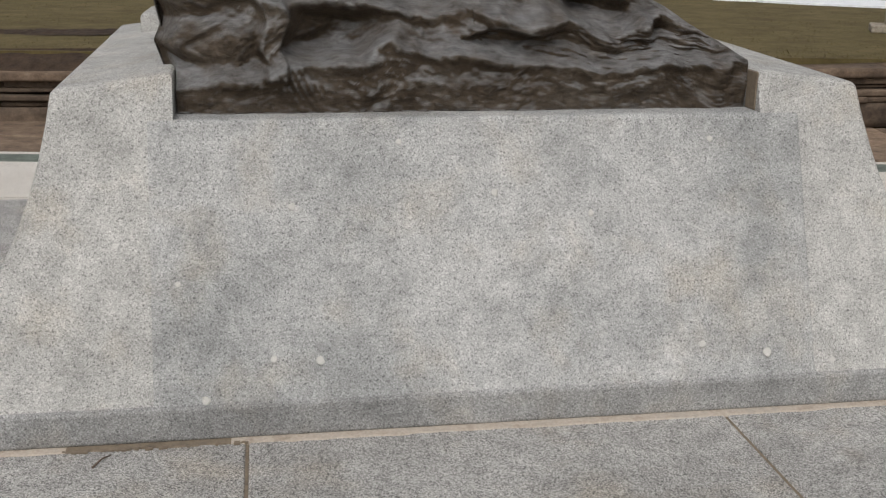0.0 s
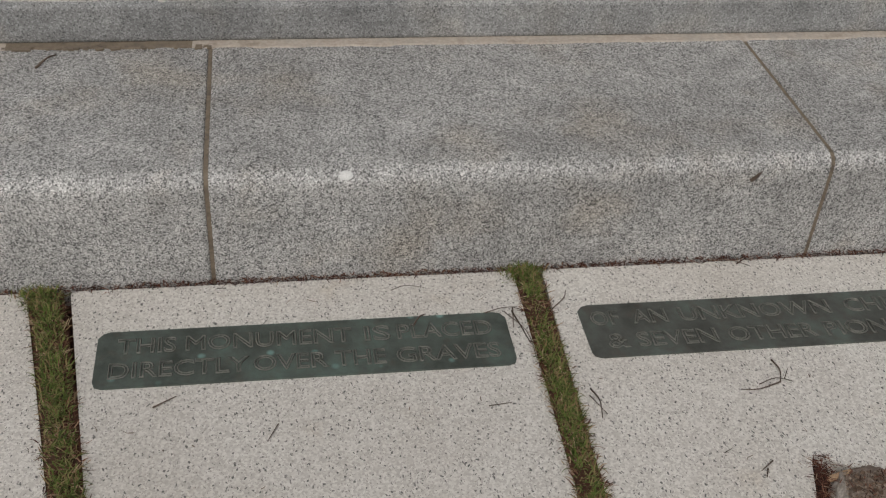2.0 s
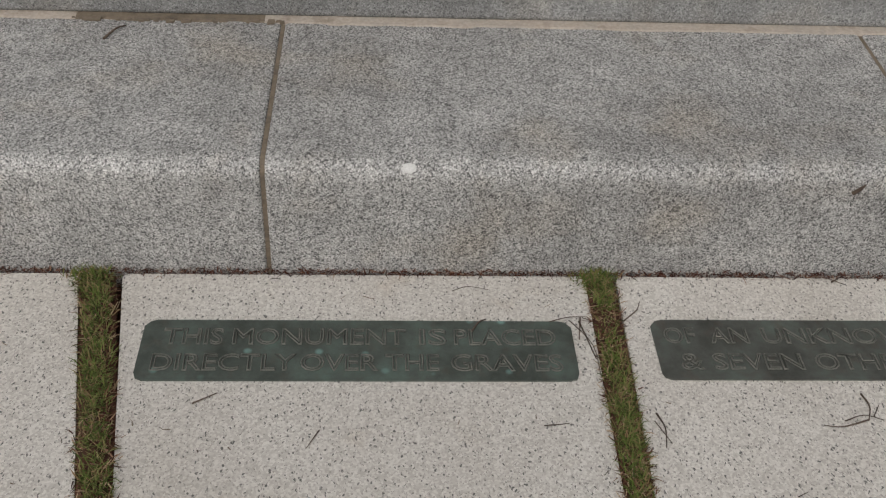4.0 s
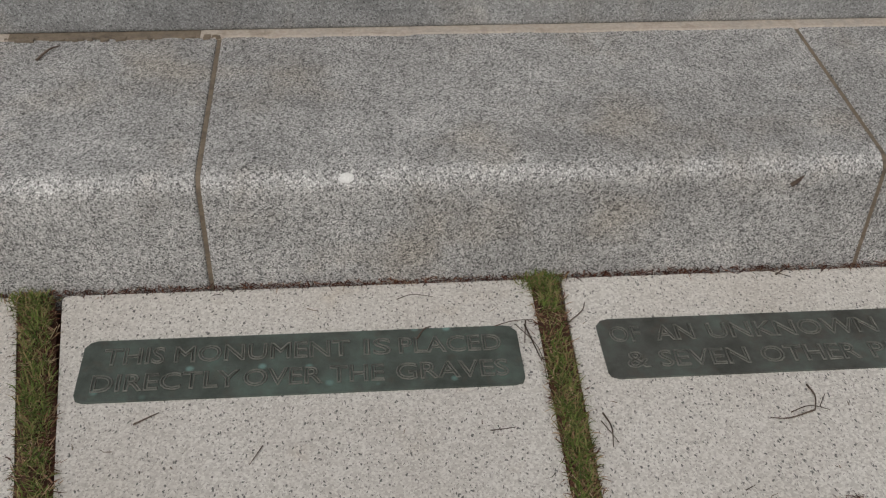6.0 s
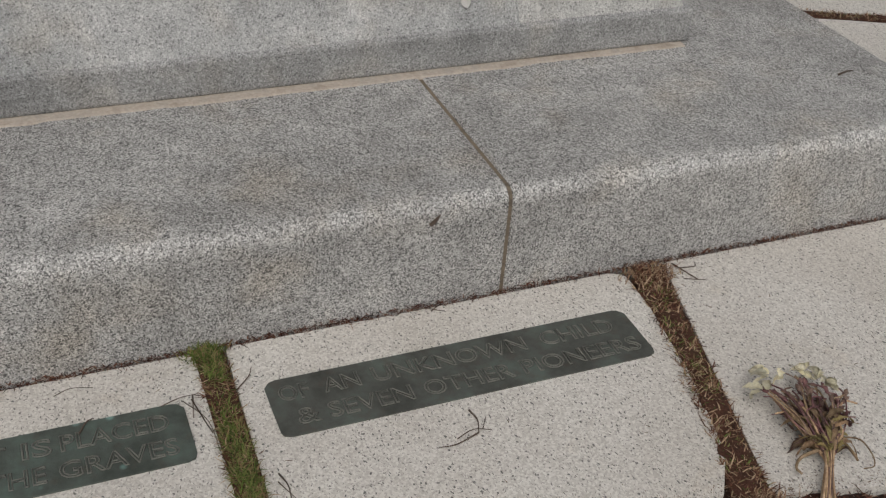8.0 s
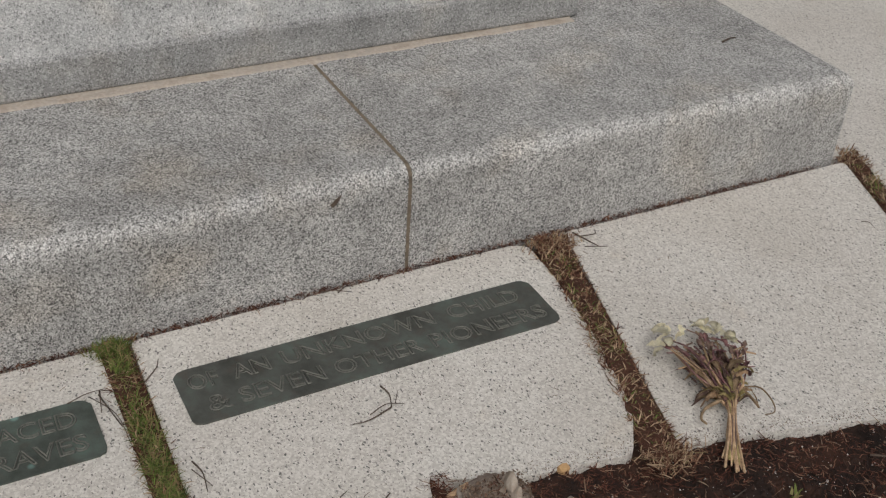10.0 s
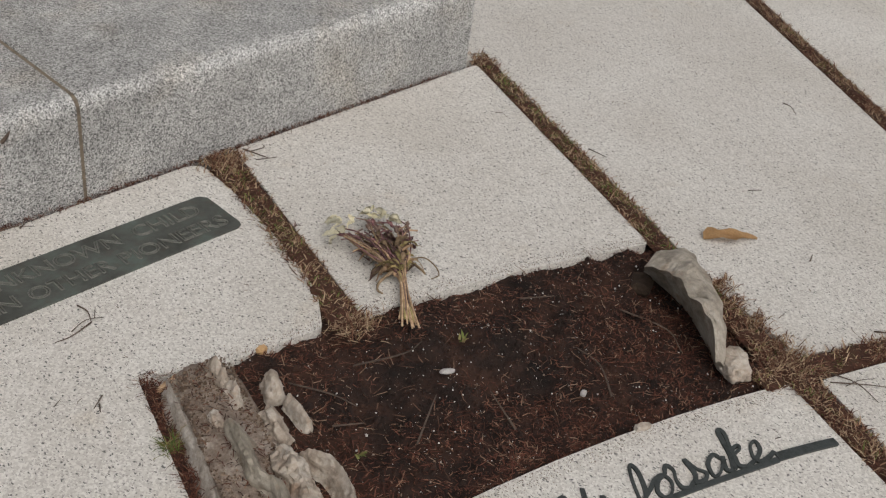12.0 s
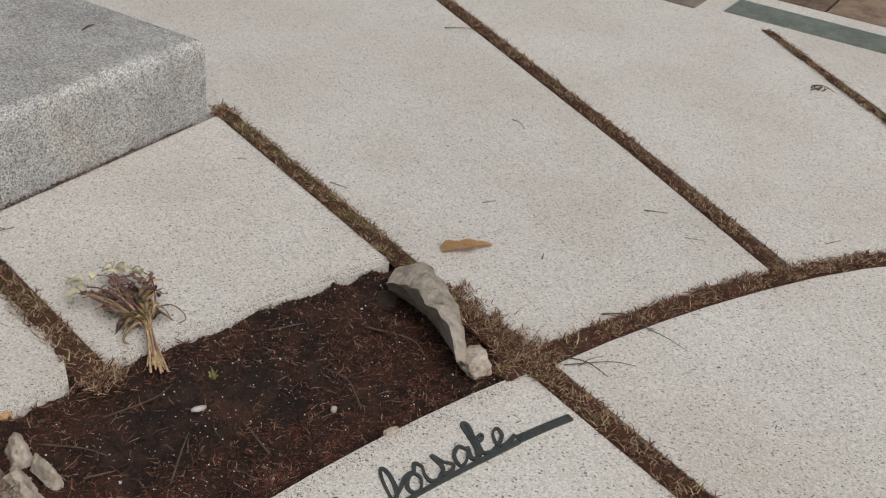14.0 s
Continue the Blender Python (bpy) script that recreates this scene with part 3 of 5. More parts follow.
def statue():
    """The draped, rocky foot of the bronze: a mass of cloth and rock, falling away at one end."""
    bm = bmesh.new()
    nu, nv = 360, 190
    x0, x1 = -0.161, 1.456
    y0, y1 = 0.935, 1.95
    rows = []
    for j in range(nv + 1):
        s = j / nv
        row = []
        for i in range(nu + 1):
            u = i / nu
            x = x0 + (x1 - x0) * u
            top = min(0.135 + 1.0 * (1 - u) + 0.012 * noise.noise(Vector((x * 9, 0, 3.0))), 0.62)
            if s < 0.75:
                z = top * (s / 0.75)
                lean = 0.10 + 0.04 * s
            else:
                k = (s - 0.75) / 0.25
                z = top * (1 - 0.15 * k * k)
                lean = 0.13 + (y1 - y0 - 0.3) * k
            side = min(1.0, 14 * u + 0.2) * min(1.0, 14 * (1 - u) + 0.2)
            out = statue_relief(x, z) * (0.4 + 0.6 * side) - 0.012 * (1 - side)
            p = Vector((x, y0 + lean * (1 if s >= 0.75 else 0.35) - out - 0.028, NOTCH_Z + z))
            p.y += 0.10 * (1 - ease(u / 0.05)) ** 2 * ease((z - 0.11) / 0.05) 
            bulge = (1 - ease(u / 0.12)) * ease((z - 0.125) / 0.06)
            p.x += -0.05 * bulge + 0.02 * noise.noise(Vector((7.0, z * 14, 5))) * (1 if z > 0.13 else 0.2) * (1 if u < 0.5 else 0.3)
            row.append(bm.verts.new(p))
        rows.append(row)
    for a, b in zip(rows, rows[1:]):
        for i in range(nu):
            bm.faces.new((a[i], a[i + 1], b[i + 1], b[i]))
    edge = [e for e in bm.edges if e.is_boundary]
    geo = bmesh.ops.extrude_edge_only(bm, edges=edge)["geom"]
    low = [v for v in geo if isinstance(v, bmesh.types.BMVert)]
    for v in low:
        v.co.y = min(v.co.y, y1)
        v.co.x = min(max(v.co.x, x0), x1)
        v.co.z = NOTCH_Z + 0.001
    bmesh.ops.contextual_create(bm, geom=[e for e in bm.edges if e.is_boundary])
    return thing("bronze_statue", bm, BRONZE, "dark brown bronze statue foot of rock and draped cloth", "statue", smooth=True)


statue()

# ---- paving ----
pavement = empty("pavement", "pale speckled exposed-aggregate paving slabs with grassy joints", "pavement", kind="structure")
XMAX, XMIN, YMAX = 4.80, -3.57, 6.1
# the back edge runs slantwise: BACK_X * x + BACK_Y * y = BACK_D
BACK_X, BACK_Y, BACK_D = 0.153, 0.9882, 5.083
BACK_EDGE = pose(-1.53, 5.38, 0.0, 0, 0, -8.8)
PIT_A, PIT_B = (1.058, -0.578), (0.93, -0.985)


def slab(poly, top=0.0):
    for nx, ny, d in ((1, 0, XMAX), (-1, 0, -XMIN), (BACK_X, BACK_Y, BACK_D - 0.01)):
        poly = clip_poly(poly, nx, ny, d)
    if len(poly) < 3:
        return
    poly = round_poly(poly, lambda q: 0.055 if math.hypot(q.x - 2.165, q.y + 1.352) < 0.05 else 0.016)
    bm = bmesh.new()
    prism(bm, poly, -0.09, top)
    soften(bm, 0.006, 2, lambda e: all(v.co.z > top - 1e-4 for v in e.verts))
    part("slab", bm, SLAB, pavement)


def front(poly):
    return clip_poly(poly, 0, 1, -0.017)


R_IN, R_GAP, R_PIT, R_OUT = 3.875, 3.957, 4.388, 6.56
slab(front(sector(-21.2, -11.46, R_GAP, 6.0)))
slab(front([polar(a, R_GAP) for a in (-11.0, -7.5, -4.0, -0.52)] + [polar(a, 6.0) for a in (-0.04, -4.0, -7.5, -10.26)]))
arc = [polar(a, R_PIT) for a in (5.4, 7.0, 8.7, 10.2)]
slab([polar(0.05, R_GAP), polar(2.4, R_GAP), polar(4.0, R_GAP + 0.005), PIT_B, PIT_A] + arc[1:] + [(1.490, -0.585), (1.546, -0.385), (1.583, -0.16), (1.592, -0.035), (1.56, -0.017), (0.688, -0.017)])
slab(front([polar(a, R_PIT) for a in (11.42, 14, 17, 21.3)] + [polar(a, 5.6) for a in (21.35, 17, 14, 12.25)]))
slab([polar(22.6, 3.937), polar(25, 3.940), polar(28, 3.952), polar(31, 3.966), polar(33.75, 3.970), polar(33.9, 4.7), polar(33.66, 6.1)] + [polar(a, R_OUT) for a in (33.6, 31, 28, 25, 22, 19)] + [(2.578, 1.2), (2.578, 0.02), (2.656, 0.0), polar(22.05, 4.7), polar(22.1, 4.2)])
slab([polar(34.8, 3.975), polar(39, 3.985), polar(43, 3.975), polar(46.7, R_GAP), polar(46.55, 4.9), polar(46.25, 5.74)] + [polar(a, R_OUT) for a in (46.1, 43, 39, 34.2)] + [polar(34.32, 6.1), polar(34.7, 4.75)])
slab([polar(a, R_GAP) for a in (47.35, 51, 55, 60)] + [polar(a, R_OUT) for a in (60, 55, 51, 46.35)] + [polar(46.5, 5.73), polar(47.12, 4.95)])
slab(sector(60.8, 80, R_GAP, R_OUT + 1))
for a0, a1 in ((0.3, 21.4), (-20.7, -0.5), (-40, -21.6)):
    slab(sector(a0, a1, 2.6, R_IN))
slab([polar(a, 2.6) for a in (22.5, 28, 34, 40)] + [polar(40 - i * 2.5, 3.862 + 0.0042 * min(14.0, 17.5 - i * 2.5)) for i in range(8)])
for k in range(14):
    a0 = 40.8 + 20 * k
    slab(sector(a0, a0 + 19.2, 2.6, R_IN))
    if 60 < a0 and a0 + 39.2 < 279.5:
        slab(clip_poly(sector(a0 + 20, a0 + 39.2, R_GAP, R_OUT + 1), 0, -1, 8.0))
for k in range(12):
    slab(sector(30 * k + 0.6, 30 * k + 29.4, 1.2, 2.53))
slab([polar(a, 1.13) for a in range(0, 360, 15)])
for a0, a1 in ((-34.2, -22.2), (-46.7, -35.3), (-60, -47.5), (-80, -60.8)):
    poly = sector(a0, a1, R_GAP, R_OUT)
    slab(front(poly) if a0 > -40 else clip_poly(poly, 1, 0, STEP_L - 0.02))
slab(clip_poly(clip_poly(sector(-34.2, -12, R_GAP, R_OUT), 1, 0, STEP_L - 0.02), 0, -1, 0.0))
slab(clip_poly(clip_poly(sector(5, 25.6, R_OUT + 0.07, 9.4), -1, 0, -2.578), 0, 1, 3.28))
slab(clip_poly(clip_poly(sector(26.4, 60, R_OUT + 0.07, 9.4), -1, 0, -2.578), 0, 1, 3.28))
slab(clip_poly(clip_poly(sector(-60, -5, R_OUT + 0.07, 9.4), 1, 0, STEP_L - 0.02), 0, 1, 3.28))
slab(clip_poly(sector(-104, -80.8, R_GAP, R_OUT + 1), 0, -1, 8.0))
for x in np.arange(XMIN, XMAX, 1.41):
    row = [(x + 0.03, 3.34), (x + 1.38, 3.34), (x + 1.38, 6.5), (x + 0.03, 6.5)]
    slab(clip_poly(row, BACK_X, BACK_Y, BACK_D - 1.0))
    slab(clip_poly(row, -BACK_X, -BACK_Y, 0.97 - BACK_D))
# soil that shows in the joints
bm = bmesh.new()
prism(bm, [(XMIN, -8), (XMAX, -8), (XMAX, YMAX), (XMIN, YMAX)], -0.2, -0.05)
thing("joint_bed", bm, JOINT_SOIL, "brown soil bed under the paving slabs", "soil", kind="structure")

# bronze border strip and sandstone edging round the plaza
border = empty("border_strip", "flat green bronze strips let into a pale concrete band round the plaza", "border", kind="structure")
for name, lo, hi, top, mat, where in (("band", (XMAX + 0.004, -8.0), (5.25, 4.34), -0.004, SLAB, None), ("strip", (4.885, -8.0), (5.11, -0.84), 0.001, STRIP, None), ("strip", (4.82, -0.73), (4.98, 4.36), 0.001, STRIP_BROWN, None),
                                      ("strip", (XMIN - 0.22, -8.0), (XMIN - 0.03, 5.6), 0.0, STRIP, None), ("strip", (-2.2, 0.0), (6.6, 0.235), 0.002, STRIP, BACK_EDGE), ("band", (-2.2, 0.24), (6.9, 0.33), -0.003, SLAB, BACK_EDGE)):
    bm = bmesh.new()
    box(bm, (*lo, -0.15), (*hi, top))
    merge_flat(bm)
    soften(bm, 0.004, 1)
    if where:
        bm.transform(where)
    part(name, bm, mat, border)


# ---- plaques ----
def text_mesh(body, width, height, name, outline=True):
    cu = bpy.data.curves.new("lettering", "FONT")
    cu.body = body
    cu.size = 1.0
    cu.align_x = "CENTER"
    cu.space_word = 0.8
    cu.resolution_u = 3
    ob = bpy.data.objects.new("lettering", cu)
    scene.collection.objects.link(ob)
    bpy.context.view_layer.update()
    w = ob.dimensions.x
    cap = 0.73
    if outline:
        cu.fill_mode = "NONE"
        cu.bevel_depth = 0.028
        cu.bevel_resolution = 0
    me = bpy.data.meshes.new_from_object(ob.evaluated_get(bpy.context.evaluated_depsgraph_get()))
    scene.collection.objects.unlink(ob)
    bpy.data.objects.remove(ob)
    me.transform(Matrix.Diagonal((width / w, height / cap, 0.08, 1)))
    me.name = name
    return me


def plaque(x0, x1, y0, y1, lines, plate, label):
    root = empty("bronze_plaque", label, "plaque", "plaques in the paving")
    c = 0.017
    poly = [(x0 + c, y0), (x1 - c, y0), (x1 - 0.004, y0 + 0.006), (x1, y0 + c), (x1, y1 - c), (x1 - c * 0.7, y1 - 0.003), (x1 - 1.4 * c, y1), (x0 + 1.4 * c, y1), (x0 + c * 0.6, y1 - 0.004), (x0, y1 - c), (x0, y0 + c), (x0 + 0.004, y0 + 0.006)]
    bm = bmesh.new()
    prism(bm, poly, -0.01, 0.004)
    soften(bm, 0.002, 2, lambda e: all(v.co.z > 0.003 for v in e.verts))
    part("plate", bm, plate, root)
    for dy, words in lines:
        for word, f0, f1 in words:
            me = text_mesh(word, (f1 - f0) * (x1 - x0), 0.042, "lettering")
            me.materials.clear()
            me.materials.append(LETTER)
            ob = new("lettering", me)
            ob.parent = root
            ob["label"] = "raised outlined capitals"
            ob.matrix_world = pose(x0 + (f0 + f1) / 2 * (x1 - x0), (y0 + y1) / 2 + dy, 0.0044)


plaque(-0.212, 0.579, -0.304, -0.151, [(0.013, [("THIS", 0.05, 0.185), ("MONUMENT", 0.207, 0.604), ("IS", 0.638, 0.698), ("PLACED", 0.72, 0.957)]),
                                       (-0.053, [("DIRECTLY", 0.032, 0.352), ("OVER", 0.368, 0.54), ("THE", 0.562, 0.682), ("GRAVES", 0.71, 0.964)])], PLATE_GREEN, "green patinated bronze plaque with two lines of outlined capitals")
plaque(0.731, 1.515, -0.30, -0.145, [(0.015, [("OF", 0.027, 0.1), ("AN", 0.141, 0.232), ("UNKNOWN", 0.267, 0.683), ("CHILD", 0.73, 0.94)]),
                                     (-0.053, [("&", 0.05, 0.1), ("SEVEN", 0.13, 0.34), ("OTHER", 0.37, 0.605), ("PIONEERS", 0.635, 0.972)])], PLATE_GREY, "dark green bronze plaque with an inscription, beside the dry grass joint")

r = rng(31)
bm = bmesh.new()
for i in range(46):
    x, s = r.uniform(-0.46, 0.0), r.uniform(0.003, 0.009)
    y = 0.548 - r.random() * 0.014
    hull(bm, [(x + s * r.uniform(0.5, 1.4) * dx, y + s * r.uniform(0.4, 0.8) * dy, 0.252 + (0.006 if up else -0.002) * r.uniform(0.6, 1.1)) for dx in (-1, 1) for dy in (-1, 1) for up in (0, 1)])
tagged(thing("mortar_crumbs", bm, MORTAR_DARK, "crumbled brown mortar and grit below the pedestal", "mortar"), kind="stuff")

# pale lichen spots on the sloping face
r = rng(71)
for x, z, s in ((1.432, 0.41, 0.014), (0.195, 0.443, 0.012), (1.245, 0.438, 0.011), (0.947, 0.785, 0.009), (0.681, 0.845, 0.010), (0.133, 0.822, 0.010), (-0.163, 0.641, 0.008), (0.076, 0.451, 0.009), (0.424, 0.979, 0.008), (1.303, 0.973, 0.009), (1.627, 0.379, 0.010), (-0.1, 0.36, 0.012)):
    bm = bmesh.new()
    bmesh.ops.create_icosphere(bm, subdivisions=2, radius=1.0)
    for v in bm.verts:
        v.co = Vector((v.co.x * s, v.co.y * s * r.uniform(0.85, 1.2), v.co.z * 0.0012)) * (1 + 0.3 * noise.noise(v.co * 1.5 + Vector((x * 9, z * 9, 0))))
    bm.transform(pose(x, PY0 + 0.0125 - (0.0055 if NOTCH0 - 0.06 < x < NOTCH1 + 0.1 else 0.0) + LEAN * (z - 0.34), z, 90 - 21, 0, 0))
    part("lichen_spot", bm, LICHEN, pedestal, "pale round lichen spot", smooth=True)

# ---- script lettering let into the inner ring ----
script = empty("inlaid_lettering", "dark bronze cursive lettering let into a curved paving slab", "lettering")
SCRIPT = pose(1.409, -1.36, 0.0, 0, 0, -17.8)
STROKES = {
    "u": [(-0.002, 0.075), (0.02, 0.08), (0.016, 0.048), (0.007, 0.015), (0.013, 0.005), (0.029, 0.012), (0.04, 0.032), (0.062, 0.085), (0.049, 0.046), (0.039, 0.013), (0.049, 0.006)],
    "s": [(0.049, 0.006), (0.075, 0.023), (0.085, 0.056), (0.09, 0.032), (0.102, 0.016), (0.097, 0.004), (0.078, 0.004), (0.063, 0.012)],
    "f": [(0.125, 0.021), (0.142, 0.016), (0.165, 0.032), (0.182, 0.08), (0.178, 0.1), (0.163, 0.075), (0.149, 0.035), (0.141, 0.004), (0.139, -0.023), (0.136, -0.059), (0.147, -0.03), (0.147, 0.005)],
    "o": [(0.159, 0.025), (0.183, 0.041), (0.2, 0.053), (0.22, 0.057), (0.225, 0.036), (0.208, 0.014), (0.191, 0.012), (0.188, 0.029), (0.206, 0.05), (0.226, 0.057)],
    "r": [(0.226, 0.057), (0.24, 0.074), (0.247, 0.06), (0.237, 0.038), (0.236, 0.019), (0.248, 0.012)],
    "second s": [(0.248, 0.012), (0.278, 0.033), (0.282, 0.073), (0.29, 0.046), (0.301, 0.03), (0.286, 0.017), (0.265, 0.019)],
    "a": [(0.352, 0.048), (0.343, 0.063), (0.319, 0.048), (0.31, 0.02), (0.324, 0.02), (0.345, 0.036), (0.357, 0.052), (0.343, 0.024), (0.353, 0.015)],
    "k": [(0.353, 0.015), (0.373, 0.049), (0.392, 0.108), (0.401, 0.103), (0.387, 0.068), (0.36, 0.017), (0.38, 0.046), (0.401, 0.055), (0.404, 0.065), (0.387, 0.059), (0.378, 0.041), (0.372, 0.022), (0.384, 0.014)],
    "e": [(0.384, 0.014), (0.416, 0.024), (0.439, 0.04), (0.445, 0.061), (0.428, 0.055), (0.413, 0.029), (0.418, 0.015), (0.445, 0.019), (0.461, 0.026)],
}


def spline(points, n=6):
    """Catmull-Rom through points."""
    p = [Vector(q) for q in points]
    p = [2 * p[0] - p[1]] + p + [2 * p[-1] - p[-2]]
    out = []
    for a, b, c, d in zip(p, p[1:], p[2:], p[3:]):
        for i in range(n):
            t = i / n
            out.append(0.5 * (2 * b + (c - a) * t + (2 * a - 5 * b + 4 * c - d) * t * t + (3 * b - a - 3 * c + d) * t ** 3))
    return out + [p[-2]]


def ribbon(bm, pts, width, z0, z1):
    """A flat bar with thickness along a plan line; width(s) for s from 0 to 1."""
    n = len(pts)
    rows = []
    for i, p in enumerate(pts):
        d = (pts[min(i + 1, n - 1)] - pts[max(i - 1, 0)]).normalized()
        s = Vector((-d.y, d.x)) * width(i / (n - 1)) / 2
        h = z1 + 0.0014 * i / n
        rows.append([bm.verts.new((*(p + s), z0)), bm.verts.new((*(p + s), h)), bm.verts.new((*(p - s), h)), bm.verts.new((*(p - s), z0))])
    for a, b in zip(rows, rows[1:]):
        for k in range(4):
            bm.faces.new((a[k], a[(k + 1) % 4], b[(k + 1) % 4], b[k]))
    bm.faces.new(rows[0][::-1])
    bm.faces.new(rows[-1])


def in_script(name, points, width, z1, label=""):
    bm = bmesh.new()
    ribbon(bm, spline(points), width, -0.004, z1)
    bm.transform(SCRIPT)
    part(name, bm, INLAY, script, label)


for i, pts in enumerate(STROKES.values()):
    in_script("letter", pts, lambda s: 0.0070 + 0.0018 * math.sin(9 * s), 0.0036 + 0.0003 * (i % 2))
in_script("underline", [(-0.03, 0.0), (0.074, 0.001), (0.145, 0.004), (0.212, 0.007), (0.279, 0.008), (0.386, 0.007), (0.455, 0.006)], lambda s: 0.009 + 0.003 * s, 0.003)
in_script("dash", [(0.458, 0.012), (0.53, 0.007), (0.597, 0.0)], lambda s: 0.02 - 0.002 * s, 0.0044)

# ---- soil pit ----
def lumpy_sheet(name, poly_test, lo, hi, step_size, height, mat, label, category, kind="structure"):
    bm = bmesh.new()
    nx, ny = int((hi[0] - lo[0]) / step_size), int((hi[1] - lo[1]) / step_size)
    grid = [[bm.verts.new((lo[0] + i * step_size, lo[1] + j * step_size, height(lo[0] + i * step_size, lo[1] + j * step_size))) for i in range(nx + 1)] for j in range(ny + 1)]
    for j in range(ny):
        for i in range(nx):
            if poly_test(lo[0] + (i + 0.5) * step_size, lo[1] + (j + 0.5) * step_size):
                bm.faces.new((grid[j][i], grid[j][i + 1], grid[j + 1][i + 1], grid[j + 1][i]))
    bmesh.ops.delete(bm, geom=[v for v in bm.verts if not v.link_faces], context="VERTS")
    return thing(name, bm, mat, label, category, kind=kind, smooth=True)


def pit_height(x, y):
    v = Vector((x, y, 0.0))
    return min(-0.003, -0.020 + 0.020 * noise.noise(v * 6) + 0.018 * noise.noise(v * 20) + 0.008 * noise.noise(v * 52))


lumpy_sheet("soil_pit", lambda x, y: True, (0.86, -1.46), (2.28, -0.54), 0.011, pit_height, SOIL, "dark damp soil bed littered with pine needles", "soil")


def in_pit(x, y):
    dx, dy = x - CX, y - CY
    a, rr = math.degrees(math.atan2(dx, dy)), math.hypot(dx, dy)
    right = a < 22.2
    left = (x - PIT_A[0]) * (PIT_B[1] - PIT_A[1]) - (y - PIT_A[1]) * (PIT_B[0] - PIT_A[0]) < 0
    return R_IN + 0.008 < rr < R_PIT - 0.006 and right and left


def scatter_slivers(name, spots, size, mat, label, category, rise, seed, width=0.0011, curl=0.5, group=""):
    """Many thin blades in one mesh; spots yields places, rise is how upright they stand."""
    r = rng(seed)
    verts, faces = [], []
    for x, y, z in spots:
        length = r.uniform(*size)
        a = r.uniform(0, 2 * math.pi)
        up = r.uniform(*rise)
        d = Vector((math.cos(a) * math.cos(up), math.sin(a) * math.cos(up), math.sin(up)))
        side = Vector((-math.sin(a), math.cos(a), 0)) * width * r.uniform(0.7, 1.4)
        p = Vector((x, y, z))
        m = p + d * length * 0.55 + Vector((r.uniform(-1, 1), r.uniform(-1, 1), 0.3)) * length * 0.1
        bend = Vector((math.cos(a + r.uniform(-1, 1) * curl), math.sin(a + r.uniform(-1, 1) * curl), math.sin(up) * 0.4))
        e = m + bend * length * 0.45
        i = len(verts)
        verts += [p - side, p + side, m + side * 0.8, m - side * 0.8, e + Vector((0, 0, 0.0004))]
        faces += [(i, i + 1, i + 2, i + 3), (i + 3, i + 2, i + 4)]
    me = bpy.data.meshes.new(name)
    me.from_pydata([tuple(v) for v in verts], [], faces)
    me.materials.append(mat)
    return tagged(new(name, me), label, category, group, "stuff")


r = rng(21)
spots = []
while len(spots) < 15000:
    x, y = r.uniform(0.9, 2.25), r.uniform(-1.42, -0.57)
    drift = noise.noise(Vector((x * 4, y * 4, 2))) + 0.7 * noise.noise(Vector((x * 13, y * 13, 6))) - 0.65 * math.exp(-((x - 1.6) / 0.36) ** 2 - ((y + 0.97) / 0.17) ** 2)
    if in_pit(x, y) and drift > r.uniform(-0.8, 0.5):
        spots.append((x, y, pit_height(x, y) + r.uniform(0.001, 0.006)))
scatter_slivers("pine_needles", spots, (0.006, 0.026), NEEDLE, "reddish brown pine needles strewn over the soil", "needles", (-0.1, 0.35), 3, 0.0009, 1.2)

r = rng(530)
spots = []
while len(spots) < 420:
    x, y = r.uniform(0.95, 2.22), r.uniform(-1.4, -0.58)
    if in_pit(x, y):
        spots.append((x, y, pit_height(x, y) + r.uniform(0.002, 0.008)))
scatter_slivers("long_needles", spots, (0.02, 0.05), STRAW, "long dry brown needles lying over the soil", "needles", (-0.05, 0.15), 531, 0.0010, 1.0)
r = rng(515)
scatter_slivers("needle_litter", [(PIT_A[0] + (PIT_B[0] - PIT_A[0]) * t + abs(r.gauss(0.012, 0.012)), PIT_A[1] + (PIT_B[1] - PIT_A[1]) * t - 0.004, r.uniform(-0.012, 0.006)) for t in [r.random() for _ in range(900)]], (0.01, 0.03), NEEDLE, "reddish needles filling the gap beside the slab", "needles", (-0.1, 0.5), 516, 0.0008)
for x, y, k in ((1.633, -0.877, 0), (1.253, -0.985, 1)):
    scatter_slivers("green_sprout", [(x + r.gauss(0, 0.004), y + r.gauss(0, 0.004), -0.01) for _ in range(8)], (0.01, 0.022), GRASS, "tiny green weed sprouting from the soil", "weed", (0.5, 1.3), 517 + k, 0.0022)
